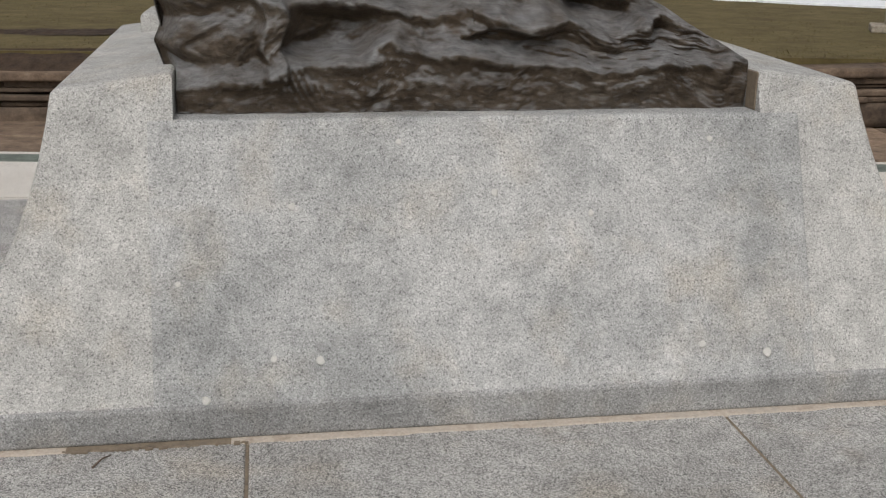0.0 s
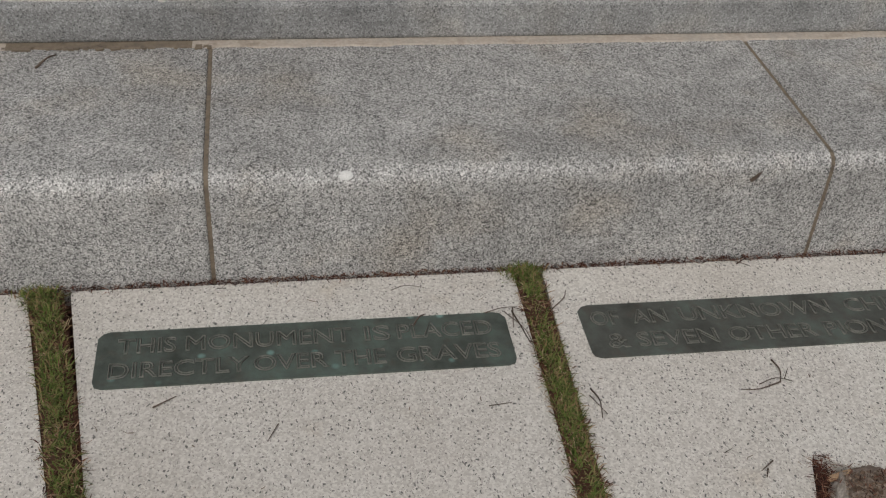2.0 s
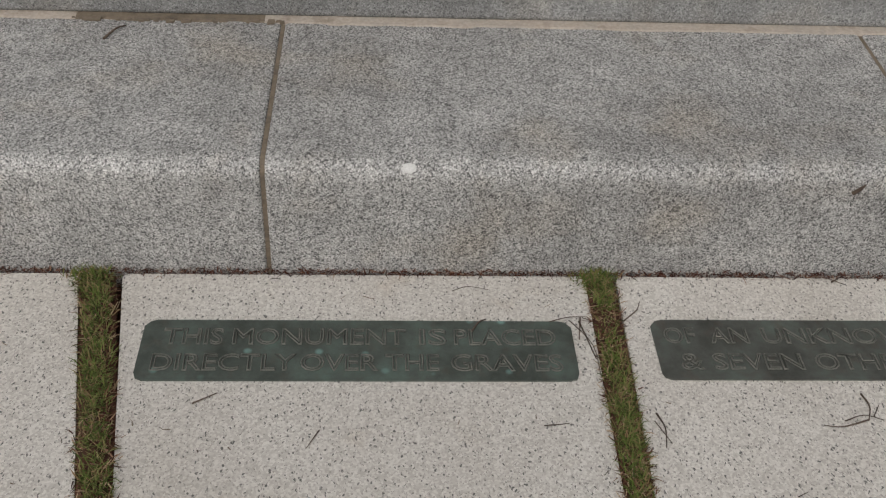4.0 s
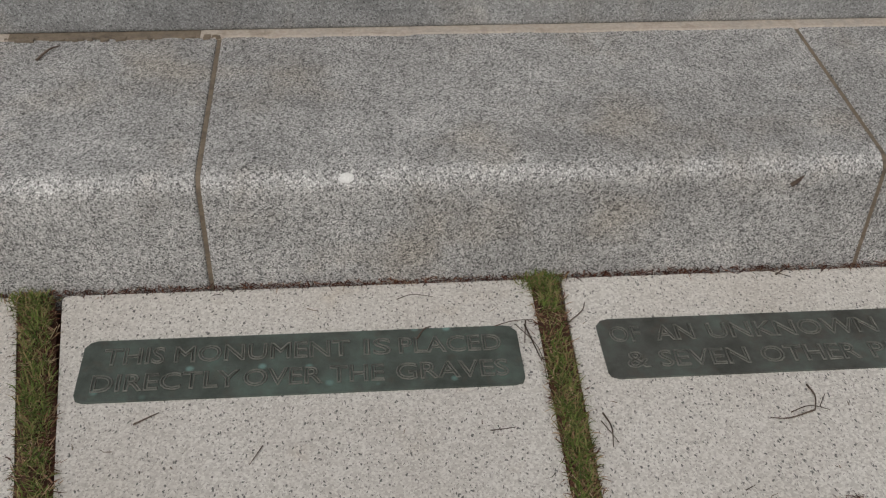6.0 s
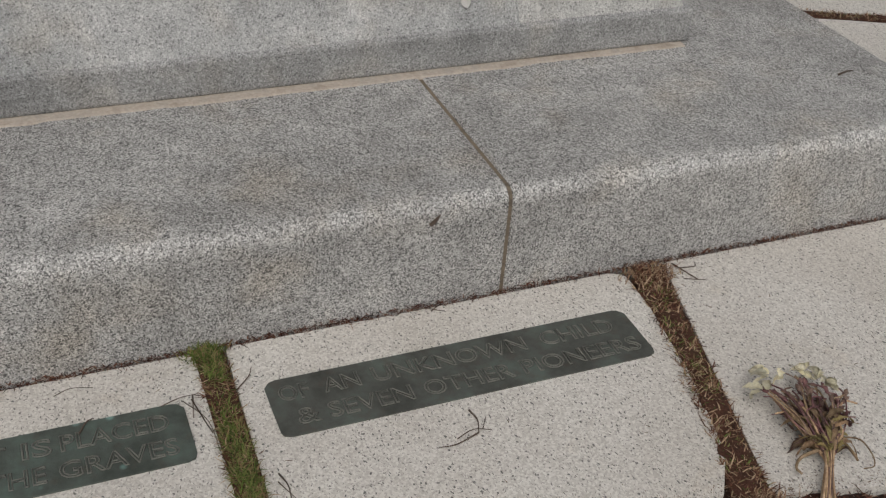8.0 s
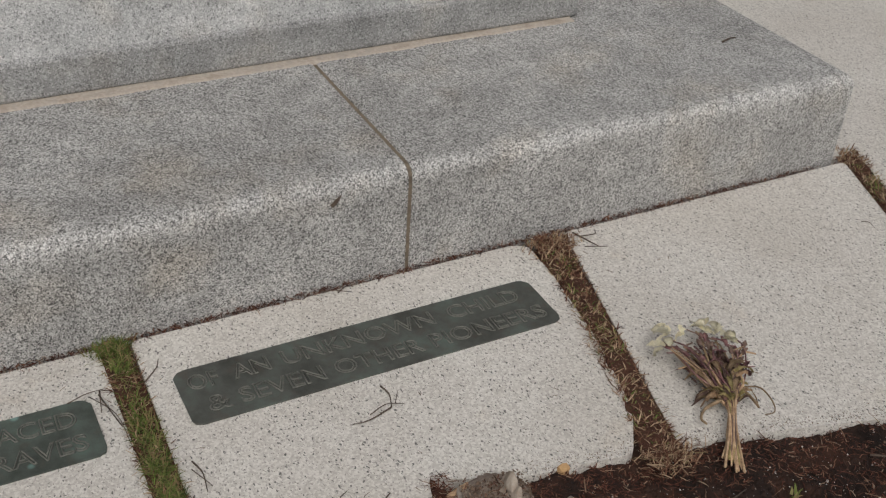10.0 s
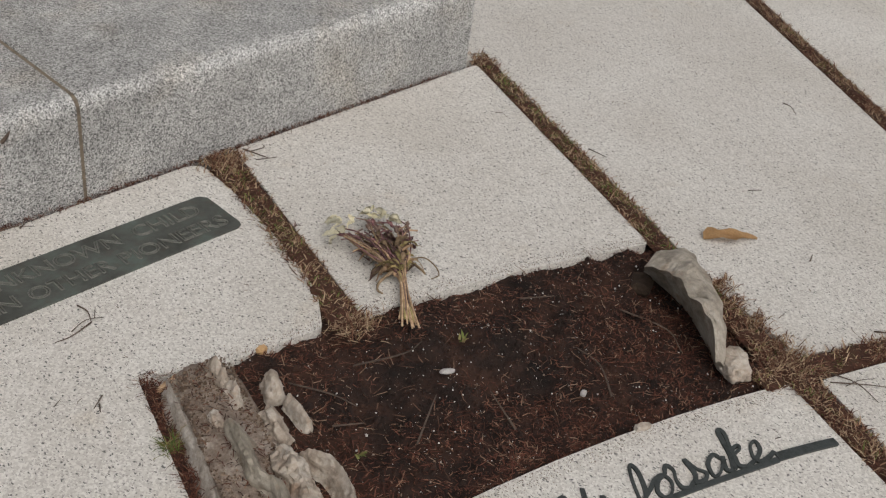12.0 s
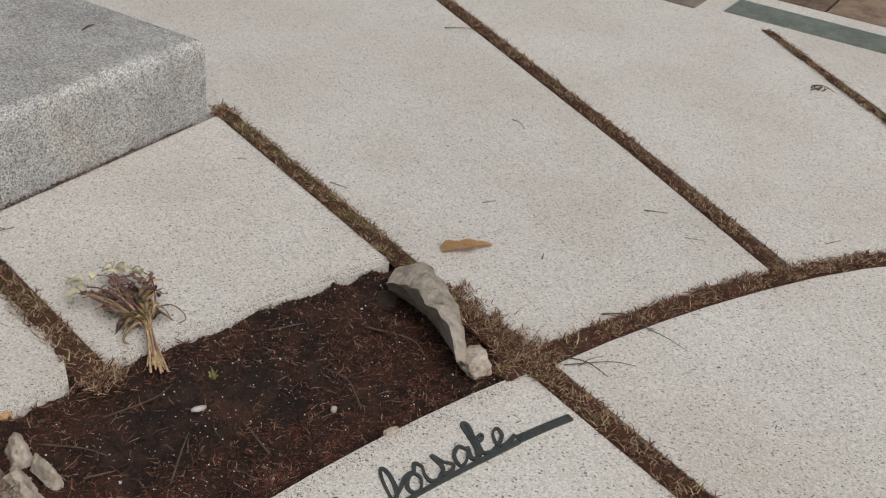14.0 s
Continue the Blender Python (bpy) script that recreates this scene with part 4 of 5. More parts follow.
# crumbs of soil and pale grains
def crumbs(name, count, size, mat, label, seed, test, height, area, category):
    r = rng(seed)
    verts, faces = [], []
    made = 0
    while made < count:
        x, y = r.uniform(area[0], area[1]), r.uniform(area[2], area[3])
        if not test(x, y):
            continue
        made += 1
        s = r.uniform(*size) * (1.8 if r.random() < 0.08 else 1)
        z = height(x, y) + s * 0.2
        i = len(verts)
        verts += [(x + r.uniform(0.6, 1) * s * dx, y + r.uniform(0.6, 1) * s * dy, z + r.uniform(0.5, 1) * s * dz) for dx, dy, dz in ((1, 0, 0), (-1, 0, 0), (0, 1, 0), (0, -1, 0), (0, 0, 1), (0, 0, -1))]
        faces += [tuple(i + k for k in f) for f in ((0, 2, 4), (2, 1, 4), (1, 3, 4), (3, 0, 4), (2, 0, 5), (1, 2, 5), (3, 1, 5), (0, 3, 5))]
    me = bpy.data.meshes.new(name)
    me.from_pydata(verts, [], faces)
    me.materials.append(mat)
    tagged(new(name, me), label, category, "", "stuff")


crumbs("pale_grains", 650, (0.0013, 0.0030), CRUMB, "small white grains scattered in the dark soil", 8, in_pit, pit_height, (0.9, 2.25, -1.42, -0.57), "grains")
crumbs("tiny_grains", 900, (0.0006, 0.0013), CRUMB, "fine pale grit in the dark soil", 18, in_pit, pit_height, (0.9, 2.25, -1.42, -0.57), "grains")
crumbs("brown_crumbs", 2600, (0.0008, 0.0024), GRIT, "brown and tan bits in the dark soil", 19, in_pit, pit_height, (0.9, 2.25, -1.42, -0.57), "crumbs")
crumbs("soil_crumbs", 15000, (0.0015, 0.0060), SOIL, "dark crumbs of loose soil", 9, in_pit, pit_height, (0.9, 2.25, -1.42, -0.57), "crumbs")


# ---- joints between the slabs ----
def joint_line(a, r0, r1, a_end=None):
    a_end = a if a_end is None else a_end
    n = max(2, int(abs(r1 - r0) / 0.02))
    return [Vector(polar(a + (a_end - a) * i / n, r0 + (r1 - r0) * i / n)) for i in range(n + 1)]


def arc_line(rr, a0, a1):
    n = max(2, int(abs(a1 - a0) * rr * 0.0175 / 0.02))
    return [Vector(polar(a0 + (a1 - a0) * i / n, rr)) for i in range(n + 1)]


def joint_fill(line, width, seed):
    """A low uneven ridge of soil along a joint."""
    bm = bmesh.new()
    rows = []
    for i, p in enumerate(line):
        d = (line[min(i + 1, len(line) - 1)] - line[max(i - 1, 0)]).normalized()
        s = Vector((-d.y, d.x))
        row = []
        for k in range(7):
            o = (k / 6 - 0.5) * (width + 0.006)
            q = p + s * o
            z = -0.005 + 0.007 * (1 - (2 * o / width) ** 2) + 0.012 * noise.noise(Vector((q.x * 18, q.y * 18, seed))) + 0.007 * noise.noise(Vector((q.x * 60, q.y * 60, seed)))
            row.append(bm.verts.new((q.x, q.y, min(z, 0.010) if 0 < k < 6 else -0.005)))
        rows.append(row)
    for a, b in zip(rows, rows[1:]):
        for k in range(6):
            bm.faces.new((a[k], a[k + 1], b[k + 1], b[k]))
    thing("joint_soil", bm, JOINT_SOIL, "brown soil filling a joint between slabs", "soil", kind="structure", smooth=True)


def joint_grass(line, width, count, mat, label, seed, size, rise, patchy=0.0, spread=0.5, blade=0.0011):
    r = rng(seed)
    spots = []
    while len(spots) < count:
        i = r.randrange(len(line) - 1)
        p = line[i].lerp(line[i + 1], r.random())
        d = (line[i + 1] - line[i]).normalized()
        s = Vector((-d.y, d.x))
        if r.random() > 0.75 + patchy * (1.7 * noise.noise(Vector((p.x * 9, p.y * 9, seed * 3.1))) + 1.3 * noise.noise(Vector((p.x * 34, p.y * 34, seed * 1.7)))):
            continue
        q = p + s * r.gauss(0, 0.3) * width * spread * 1.6
        if abs((q - p).dot(s)) > width * (0.5 + 0.14 * noise.noise(Vector((p.x * 14, p.y * 14, seed)))):
            continue
        spots.append((q.x, q.y, r.uniform(-0.012, 0.004)))
    scatter_slivers("joint_grass", spots, size, mat, label, "grass", rise, seed + 50, blade)


R_FRONT = 5.0
JOINTS = [
    (joint_line(-11.12, R_GAP - 0.1, R_FRONT + 0.07, -11.06), 0.062, "green"),
    (joint_line(-0.20, R_GAP - 0.1, R_FRONT - 0.02, 0.10), 0.056, "green"),
    (joint_line(10.95, R_PIT - 0.02, 4.7, 11.24) + joint_line(11.25, 4.72, 5.08, 11.45), 0.072, "olive"),
    (joint_line(21.7, R_IN - 0.04, 5.42), 0.058, "mossy"),
    (joint_line(34.28, R_GAP - 0.04, 4.75, 34.31) + joint_line(34.31, 4.77, R_OUT, 33.9), 0.056, "dry"),
    (joint_line(47.0, R_GAP, 5.70, 46.4), 0.045, "mossy"),
    ([Vector(polar(20.5 + 0.25 * i, 3.9 + 0.0042 * min(14.0, 0.25 * i - 1.5))) for i in range(110)], 0.062, "dry"),
    (joint_line(21.95, 2.7, R_IN + 0.02), 0.064, "dry"),
    (arc_line(R_OUT + 0.035, 17.5, 44), 0.06, "dry"),
]
for i, (line, width, look_of) in enumerate(JOINTS):
    joint_fill(line, width, i * 1.7)
    length = (line[0] - line[-1]).length
    if look_of == "green":
        joint_grass(line, width * 0.8, int(3700 * length), GRASS, "short green and straw-coloured grass growing in a slab joint", 100 + i, (0.014, 0.036), (0.4, 1.45), 0.45, 0.65, 0.0011)
        joint_grass(line, width, int(1900 * length), DRY, "dry brown thatch in a slab joint", 140 + i, (0.012, 0.03), (-0.1, 0.7), 0.6, 1.1)
        joint_grass(line, width, int(1500 * length), NEEDLE, "reddish brown needles caught in a slab joint", 170 + i, (0.010, 0.026), (-0.1, 0.5), 0.3, 1.3)
    else:
        olive = {"olive": 1300, "mossy": 1500, "dry": 350}[look_of]
        joint_grass(line, width * 0.85, int(olive * length), GRASS, "sparse olive grass in a slab joint", 100 + i, (0.008, 0.020), (0.1, 0.9), 0.9, 0.8)
        joint_grass(line, width * 1.02, int(3300 * length), DRY, "dry brown thatch in a slab joint", 140 + i, (0.010, 0.028), (-0.1, 0.9), 0.35, 1.15, 0.0012)
        joint_grass(line, width, int(2000 * length), NEEDLE, "reddish brown needles caught in a slab joint", 170 + i, (0.008, 0.022), (-0.1, 0.5), 0.5, 1.2)
# tufts: at the step foot and beside the broken rock
for i, (x, y, n, mat, size, w) in enumerate([(1.645, -0.03, 380, DRY, (0.012, 0.035), 0.03), (0.645, -0.02, 260, GRASS, (0.012, 0.03), 0.02), (-0.335, -0.02, 260, GRASS, (0.012, 0.03), 0.02),
                                             (1.478, -0.70, 420, DRY, (0.012, 0.035), 0.026), (2.11, -1.345, 300, DRY, (0.012, 0.035), 0.03), (2.19, -1.16, 220, DRY, (0.008, 0.02), 0.022), (2.225, -1.10, 260, DRY, (0.010, 0.026), 0.022), (2.175, -1.225, 300, DRY, (0.010, 0.026), 0.022), (2.15, -1.30, 260, DRY, (0.010, 0.026), 0.022), (1.0, -0.765, 55, GRASS, (0.02, 0.042), 0.008), (2.61, -0.005, 120, DRY, (0.012, 0.028), 0.02)]):
    r = rng(300 + i)
    scatter_slivers("grass_tuft", [(x + r.gauss(0, w), y - abs(r.gauss(0, w)), r.uniform(-0.005, 0.006)) for _ in range(n)], size, mat, "small tuft of grass at a slab corner", "grass", (0.1, 1.2), 320 + i)
# red-brown litter along the foot of the step
r = rng(77)
scatter_slivers("needle_litter", [(r.uniform(-1.2, 2.5), -0.010 + r.gauss(0, 0.004), r.uniform(-0.006, 0.004)) for _ in range(2600)], (0.008, 0.026), NEEDLE, "reddish needle litter along the foot of the step", "needles", (-0.05, 0.3), 78, 0.0009)


# ---- rocks ----
def rock(name, place, size, turn, seed, mat, label, rough=0.25, ridge=0.0, tilt=(0, 0), group="broken rocks in the soil pit", crest=0.0):
    """A broken stone: a few large flat faces, rounded only by fine weathering."""
    bm = bmesh.new()
    bmesh.ops.create_icosphere(bm, subdivisions=3, radius=1.0)
    off = Vector((seed * 3.7, seed * 1.3, seed))
    longest = max(size)
    for v in bm.verts:
        p = v.co.copy()
        k = 1.0 / max(abs(p.x), abs(p.y), abs(p.z)) ** 0.6
        w = Vector((p.x * size[0], p.y * size[1], p.z * size[2])) / longest
        q = w * 3.0 + off
        big = noise.noise(q) + 0.6 * noise.noise(q * 2.1 + off)
        facet = abs(noise.noise(q * 1.6 + Vector((9, 2, 4)))) - 0.25
        d = 1 + 0.7 * rough * (0.55 * big + 0.9 * facet)
        v.co = Vector((p.x * size[0], p.y * size[1], p.z * size[2])) * k * d * 0.82
        if crest:
            lean = max(0.0, p.z)
            v.co.y *= 1 - crest * lean
            v.co.y += 0.4 * size[1] * noise.noise(Vector((p.x * 2.5, seed, 0))) * lean
            v.co.z *= 1 + 0.35 * noise.noise(Vector((p.x * 3.5, seed, 7))) * lean
    bmesh.ops.subdivide_edges(bm, edges=bm.edges[:], cuts=3, use_grid_fill=True)
    bm.normal_update()
    moves = []
    for v in bm.verts:
        a = v.co * 90 + off
        moves.append(min(size) * (0.07 * noise.noise(a) + (0.05 + 0.12 * ridge) * (abs(noise.noise(a * 0.6)) - 0.25) + 0.04 * noise.noise(a * 3)))
    for v, mv in zip(bm.verts, moves):
        v.co += v.normal * mv
    bm.transform(pose(*place, tilt[0], tilt[1], turn))
    return thing(name, bm, mat, label, "rock", group, smooth=True)


EDGE = -107.5
def crag(crest, left, right, seed, mat, label, foot=-0.01, jag=1.0, blunt=0.0):
    """A broken fin of rock: a jagged crest with one smooth and one broken side; left and right are how far its feet spread."""
    bm = bmesh.new()
    line = spline(crest, 14)
    n = len(line)
    rows = []
    for i, p in enumerate(line):
        t = i / (n - 1)
        d = (line[min(i + 1, n - 1)] - line[max(i - 1, 0)])
        d.z = 0
        d.normalize()
        out = Vector((-d.y, d.x, 0))
        full = (min(1.0, 7 * t + 0.25) * min(1.0, 7 * (1 - t) + 0.25)) ** 0.7
        tooth = 0.010 * noise.noise(Vector((p.x * 45, p.y * 45, seed))) + 0.006 * noise.noise(Vector((p.x * 120, p.y * 120, seed)))
        rise = max(0.008, (p.z - foot + jag * tooth) * (0.35 + 0.65 * full))
        row = []
        for side, width in ((1, left), (-1, right)):
            for k in range(15):
                f = k / 14
                f = f if side > 0 else 1 - f
                if side < 0 and k == 0:
                    continue
                o = width * full * (1 - f) + blunt * full * (1 - f ** 6) * 0.6
                z = foot + rise * f ** (1.25 if blunt < 0.008 else 0.8)
                q = p + out * side * o
                q.z = z
                v = Vector((q.x * 1.3, q.y * 0.6, z * 1.3)) * 34 + Vector((seed, seed * 2, seed))
                w = 0.011 * (abs(noise.noise(v)) - 0.2) + 0.005 * (abs(noise.noise(v * 2.3)) - 0.2) + 0.0020 * noise.noise(v * 5.5)
                amount = (0.75 if side > 0 else 1.3) * jag * min(1.0, max(left, right) / 0.03) * (0.35 + 0.65 * full)
                q += (out * side * 0.8 + Vector((0, 0, 0.5 * (1 if f > 0.1 else 0)))) * w * amount
                row.append(bm.verts.new(q))
        rows.append(row)
    for p, q in zip(rows, rows[1:]):
        for k in range(len(p) - 1):
            bm.faces.new((p[k], p[k + 1], q[k + 1], q[k]))
        bm.faces.new((p[-1], p[0], q[0], q[-1]))
    bm.faces.new(rows[0])
    bm.faces.new(rows[-1])
    ob = thing("rock", bm, mat, label, "rock", "broken rocks in the soil pit", smooth=True)
    ob.data.set_sharp_from_angle(angle=radians(38))
    return ob


rock("rock_slab", (1.08, -0.873, -0.016), (0.335, 0.087, 0.05), EDGE, 1.0, ROCK_BASE, "rough dirt-covered slab of broken rock in the pit", 0.12, 0.10)
crag([(1.093, -0.625, 0.022), (1.062, -0.70, 0.026), (1.036, -0.785, 0.028), (1.010, -0.86, 0.028), (0.972, -0.955, 0.026), (0.945, -1.04, 0.02)], 0.02, 0.016, 17.0, ROCK_RIM, "long pale weathered rim of the rock slab", -0.015, 0.8, 0.006)
crag([(1.168, -0.652, 0.046), (1.163, -0.69, 0.062), (1.160, -0.725, 0.042), (1.152, -0.757, 0.054), (1.134, -0.795, 0.03)], 0.012, 0.024, 2.2, ROCK, "pale jagged limestone fin standing on the rock slab", 0.008, 1.3, 0.002)
crag([(1.098, -0.795, 0.04), (1.085, -0.838, 0.066), (1.066, -0.892, 0.068), (1.052, -0.94, 0.06), (1.058, -0.985, 0.064), (1.036, -1.045, 0.05), (1.01, -1.12, 0.05)], 0.038, 0.012, 3.1, ROCK_GREY, "long pale limestone fin with a sharp crest", 0.008, 0.9, 0.003)
rock("rock", (1.089, -0.784, 0.022), (0.024, 0.014, 0.02), -100, 3.9, ROCK, "small pale limestone lump", 0.5, 0.5)
crag([(1.240, -0.735, 0.022), (1.236, -0.752, 0.042), (1.228, -0.772, 0.042), (1.220, -0.792, 0.022)], 0.015, 0.016, 4.6, ROCK, "small pale limestone lump with pitted sides", -0.012, 1.4, 0.009)
crag([(1.180, -0.812, 0.03), (1.170, -0.838, 0.05), (1.160, -0.865, 0.046), (1.152, -0.892, 0.026)], 0.022, 0.024, 5.7, ROCK, "small pitted limestone lump", 0.0, 1.4, 0.007)
crag([(1.236, -0.797, 0.016), (1.233, -0.82, 0.024), (1.228, -0.852, 0.018), (1.222, -0.884, 0.010)], 0.009, 0.012, 6.3, ROCK, "pale oblong limestone piece lying on the soil", -0.012, 1.0, 0.006)
crag([(1.132, -0.893, 0.036), (1.126, -0.925, 0.052), (1.114, -0.97, 0.056), (1.098, -1.02, 0.05), (1.082, -1.075, 0.048), (1.06, -1.14, 0.04)], 0.026, 0.032, 7.4, ROCK, "large pale limestone chunk with brown stains", -0.005, 1.4, 0.012)
crag([(1.165, -0.922, 0.02), (1.176, -0.955, 0.034), (1.180, -1.0, 0.040), (1.170, -1.045, 0.038), (1.145, -1.09, 0.03), (1.12, -1.14, 0.02)], 0.012, 0.022, 8.8, ROCK, "curved pale limestone piece at the edge of the soil", -0.012, 0.8, 0.004)
r = rng(512)
spots = []
while len(spots) < 380:
    u, w = r.uniform(-0.22, 0.3), r.gauss(0, 0.03)
    a = radians(EDGE)
    spots.append((1.08 - u * math.cos(a) * -1 + w * math.sin(a), -0.86 + u * math.sin(a) - w * math.cos(a), 0.026 + r.uniform(0, 0.008)))
crumbs("rock_grit", 4200, (0.0010, 0.0036), GRIT, "brown grit lying on the rock slab", 519, lambda x, y: abs((x - 1.075) * math.sin(radians(EDGE)) - (y + 0.875) * math.cos(radians(EDGE))) < 0.06, lambda x, y: 0.021 + 0.004 * noise.noise(Vector((x * 40, y * 40, 0))), (0.97, 1.2, -1.1, -0.64), "grit")
scatter_slivers("needle_litter", spots, (0.006, 0.02), NEEDLE, "brown needle litter lying on the rock slab", "needles", (-0.1, 0.3), 513, 0.0009, 1.0)


def leaning_stone():
    """A craggy stone leaning over the end of the pit, with a thin crest and an undercut face."""
    bm = bmesh.new()
    rails = [
        spline([(2.155, -0.965, -0.02), (2.14, -1.04, -0.02), (2.112, -1.11, -0.02), (2.06, -1.19, -0.02), (2.0, -1.262, -0.02)], 12),
        spline([(2.125, -0.975, 0.02), (2.112, -1.05, 0.032), (2.075, -1.125, 0.038), (2.032, -1.202, 0.032), (1.982, -1.266, 0.008)], 12),
        spline([(2.080, -1.000, 0.052), (2.066, -1.075, 0.084), (2.012, -1.165, 0.094), (1.984, -1.235, 0.080), (1.958, -1.272, 0.026)], 12),
        spline([(2.13, -0.99, 0.066), (2.135, -1.055, 0.090), (2.062, -1.165, 0.090), (2.012, -1.228, 0.078), (1.968, -1.276, 0.028)], 12),
        spline([(2.175, -0.985, 0.052), (2.205, -1.040, 0.062), (2.116, -1.162, 0.066), (2.045, -1.232, 0.058), (1.982, -1.282, 0.024)], 12),
        spline([(2.225, -0.965, -0.02), (2.235, -1.045, -0.02), (2.140, -1.165, -0.02), (2.065, -1.240, -0.02), (1.992, -1.288, -0.02)], 12),
    ]
    rows = []
    for i in range(len(rails[0])):
        row = []
        ring = [r_[i] for r_ in rails]
        for a, b in zip(ring, ring[1:]):
            for t in (0, 0.2, 0.4, 0.6, 0.8):
                row.append(a.lerp(b, t))
        row.append(ring[-1])
        rows.append(row)
    vs = []
    for row in rows:
        line = []
        for k, p in enumerate(row):
            q = p * 26
            calm = 0.18 if k < 10 else 0.5
            j = 0.014 * noise.noise(q) + 0.016 * (abs(noise.noise(q * 0.7 + Vector((4, 4, 4)))) - 0.2) + 0.016 * (abs(noise.noise(q * 1.9)) - 0.2) + 0.010 * (noise.turbulence(p * 55, 4, True) - 0.5)
            zig = noise.noise(Vector((p.x * 30, p.y * 30, 8))) * 0.009 * max(0.0, p.z / 0.08)
            line.append(bm.verts.new(p + Vector((-0.75, -0.2, 0.6)) * j * 1.3 * calm + Vector((zig, 0, zig * 0.8))))
        vs.append(line)
    for a, b in zip(vs, vs[1:]):
        for k in range(len(a) - 1):
            bm.faces.new((a[k], a[k + 1], b[k + 1], b[k]))
        bm.faces.new((a[-1], a[0], b[0], b[-1]))
    bm.faces.new(vs[0][::-1])
    bm.faces.new(vs[-1])
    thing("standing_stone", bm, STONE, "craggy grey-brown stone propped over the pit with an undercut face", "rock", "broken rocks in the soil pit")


leaning_stone()
rock("rock", (2.012, -1.29, 0.004), (0.055, 0.036, 0.026), 50, 9.5, ROCK, "low brown stone at the foot of the standing stone", 0.5, 0.8)
rock("rock", (2.115, -0.985, -0.02), (0.045, 0.03, 0.016), 30, 10.5, BANK, "small dark earthy stone beside the standing stone", 0.25)


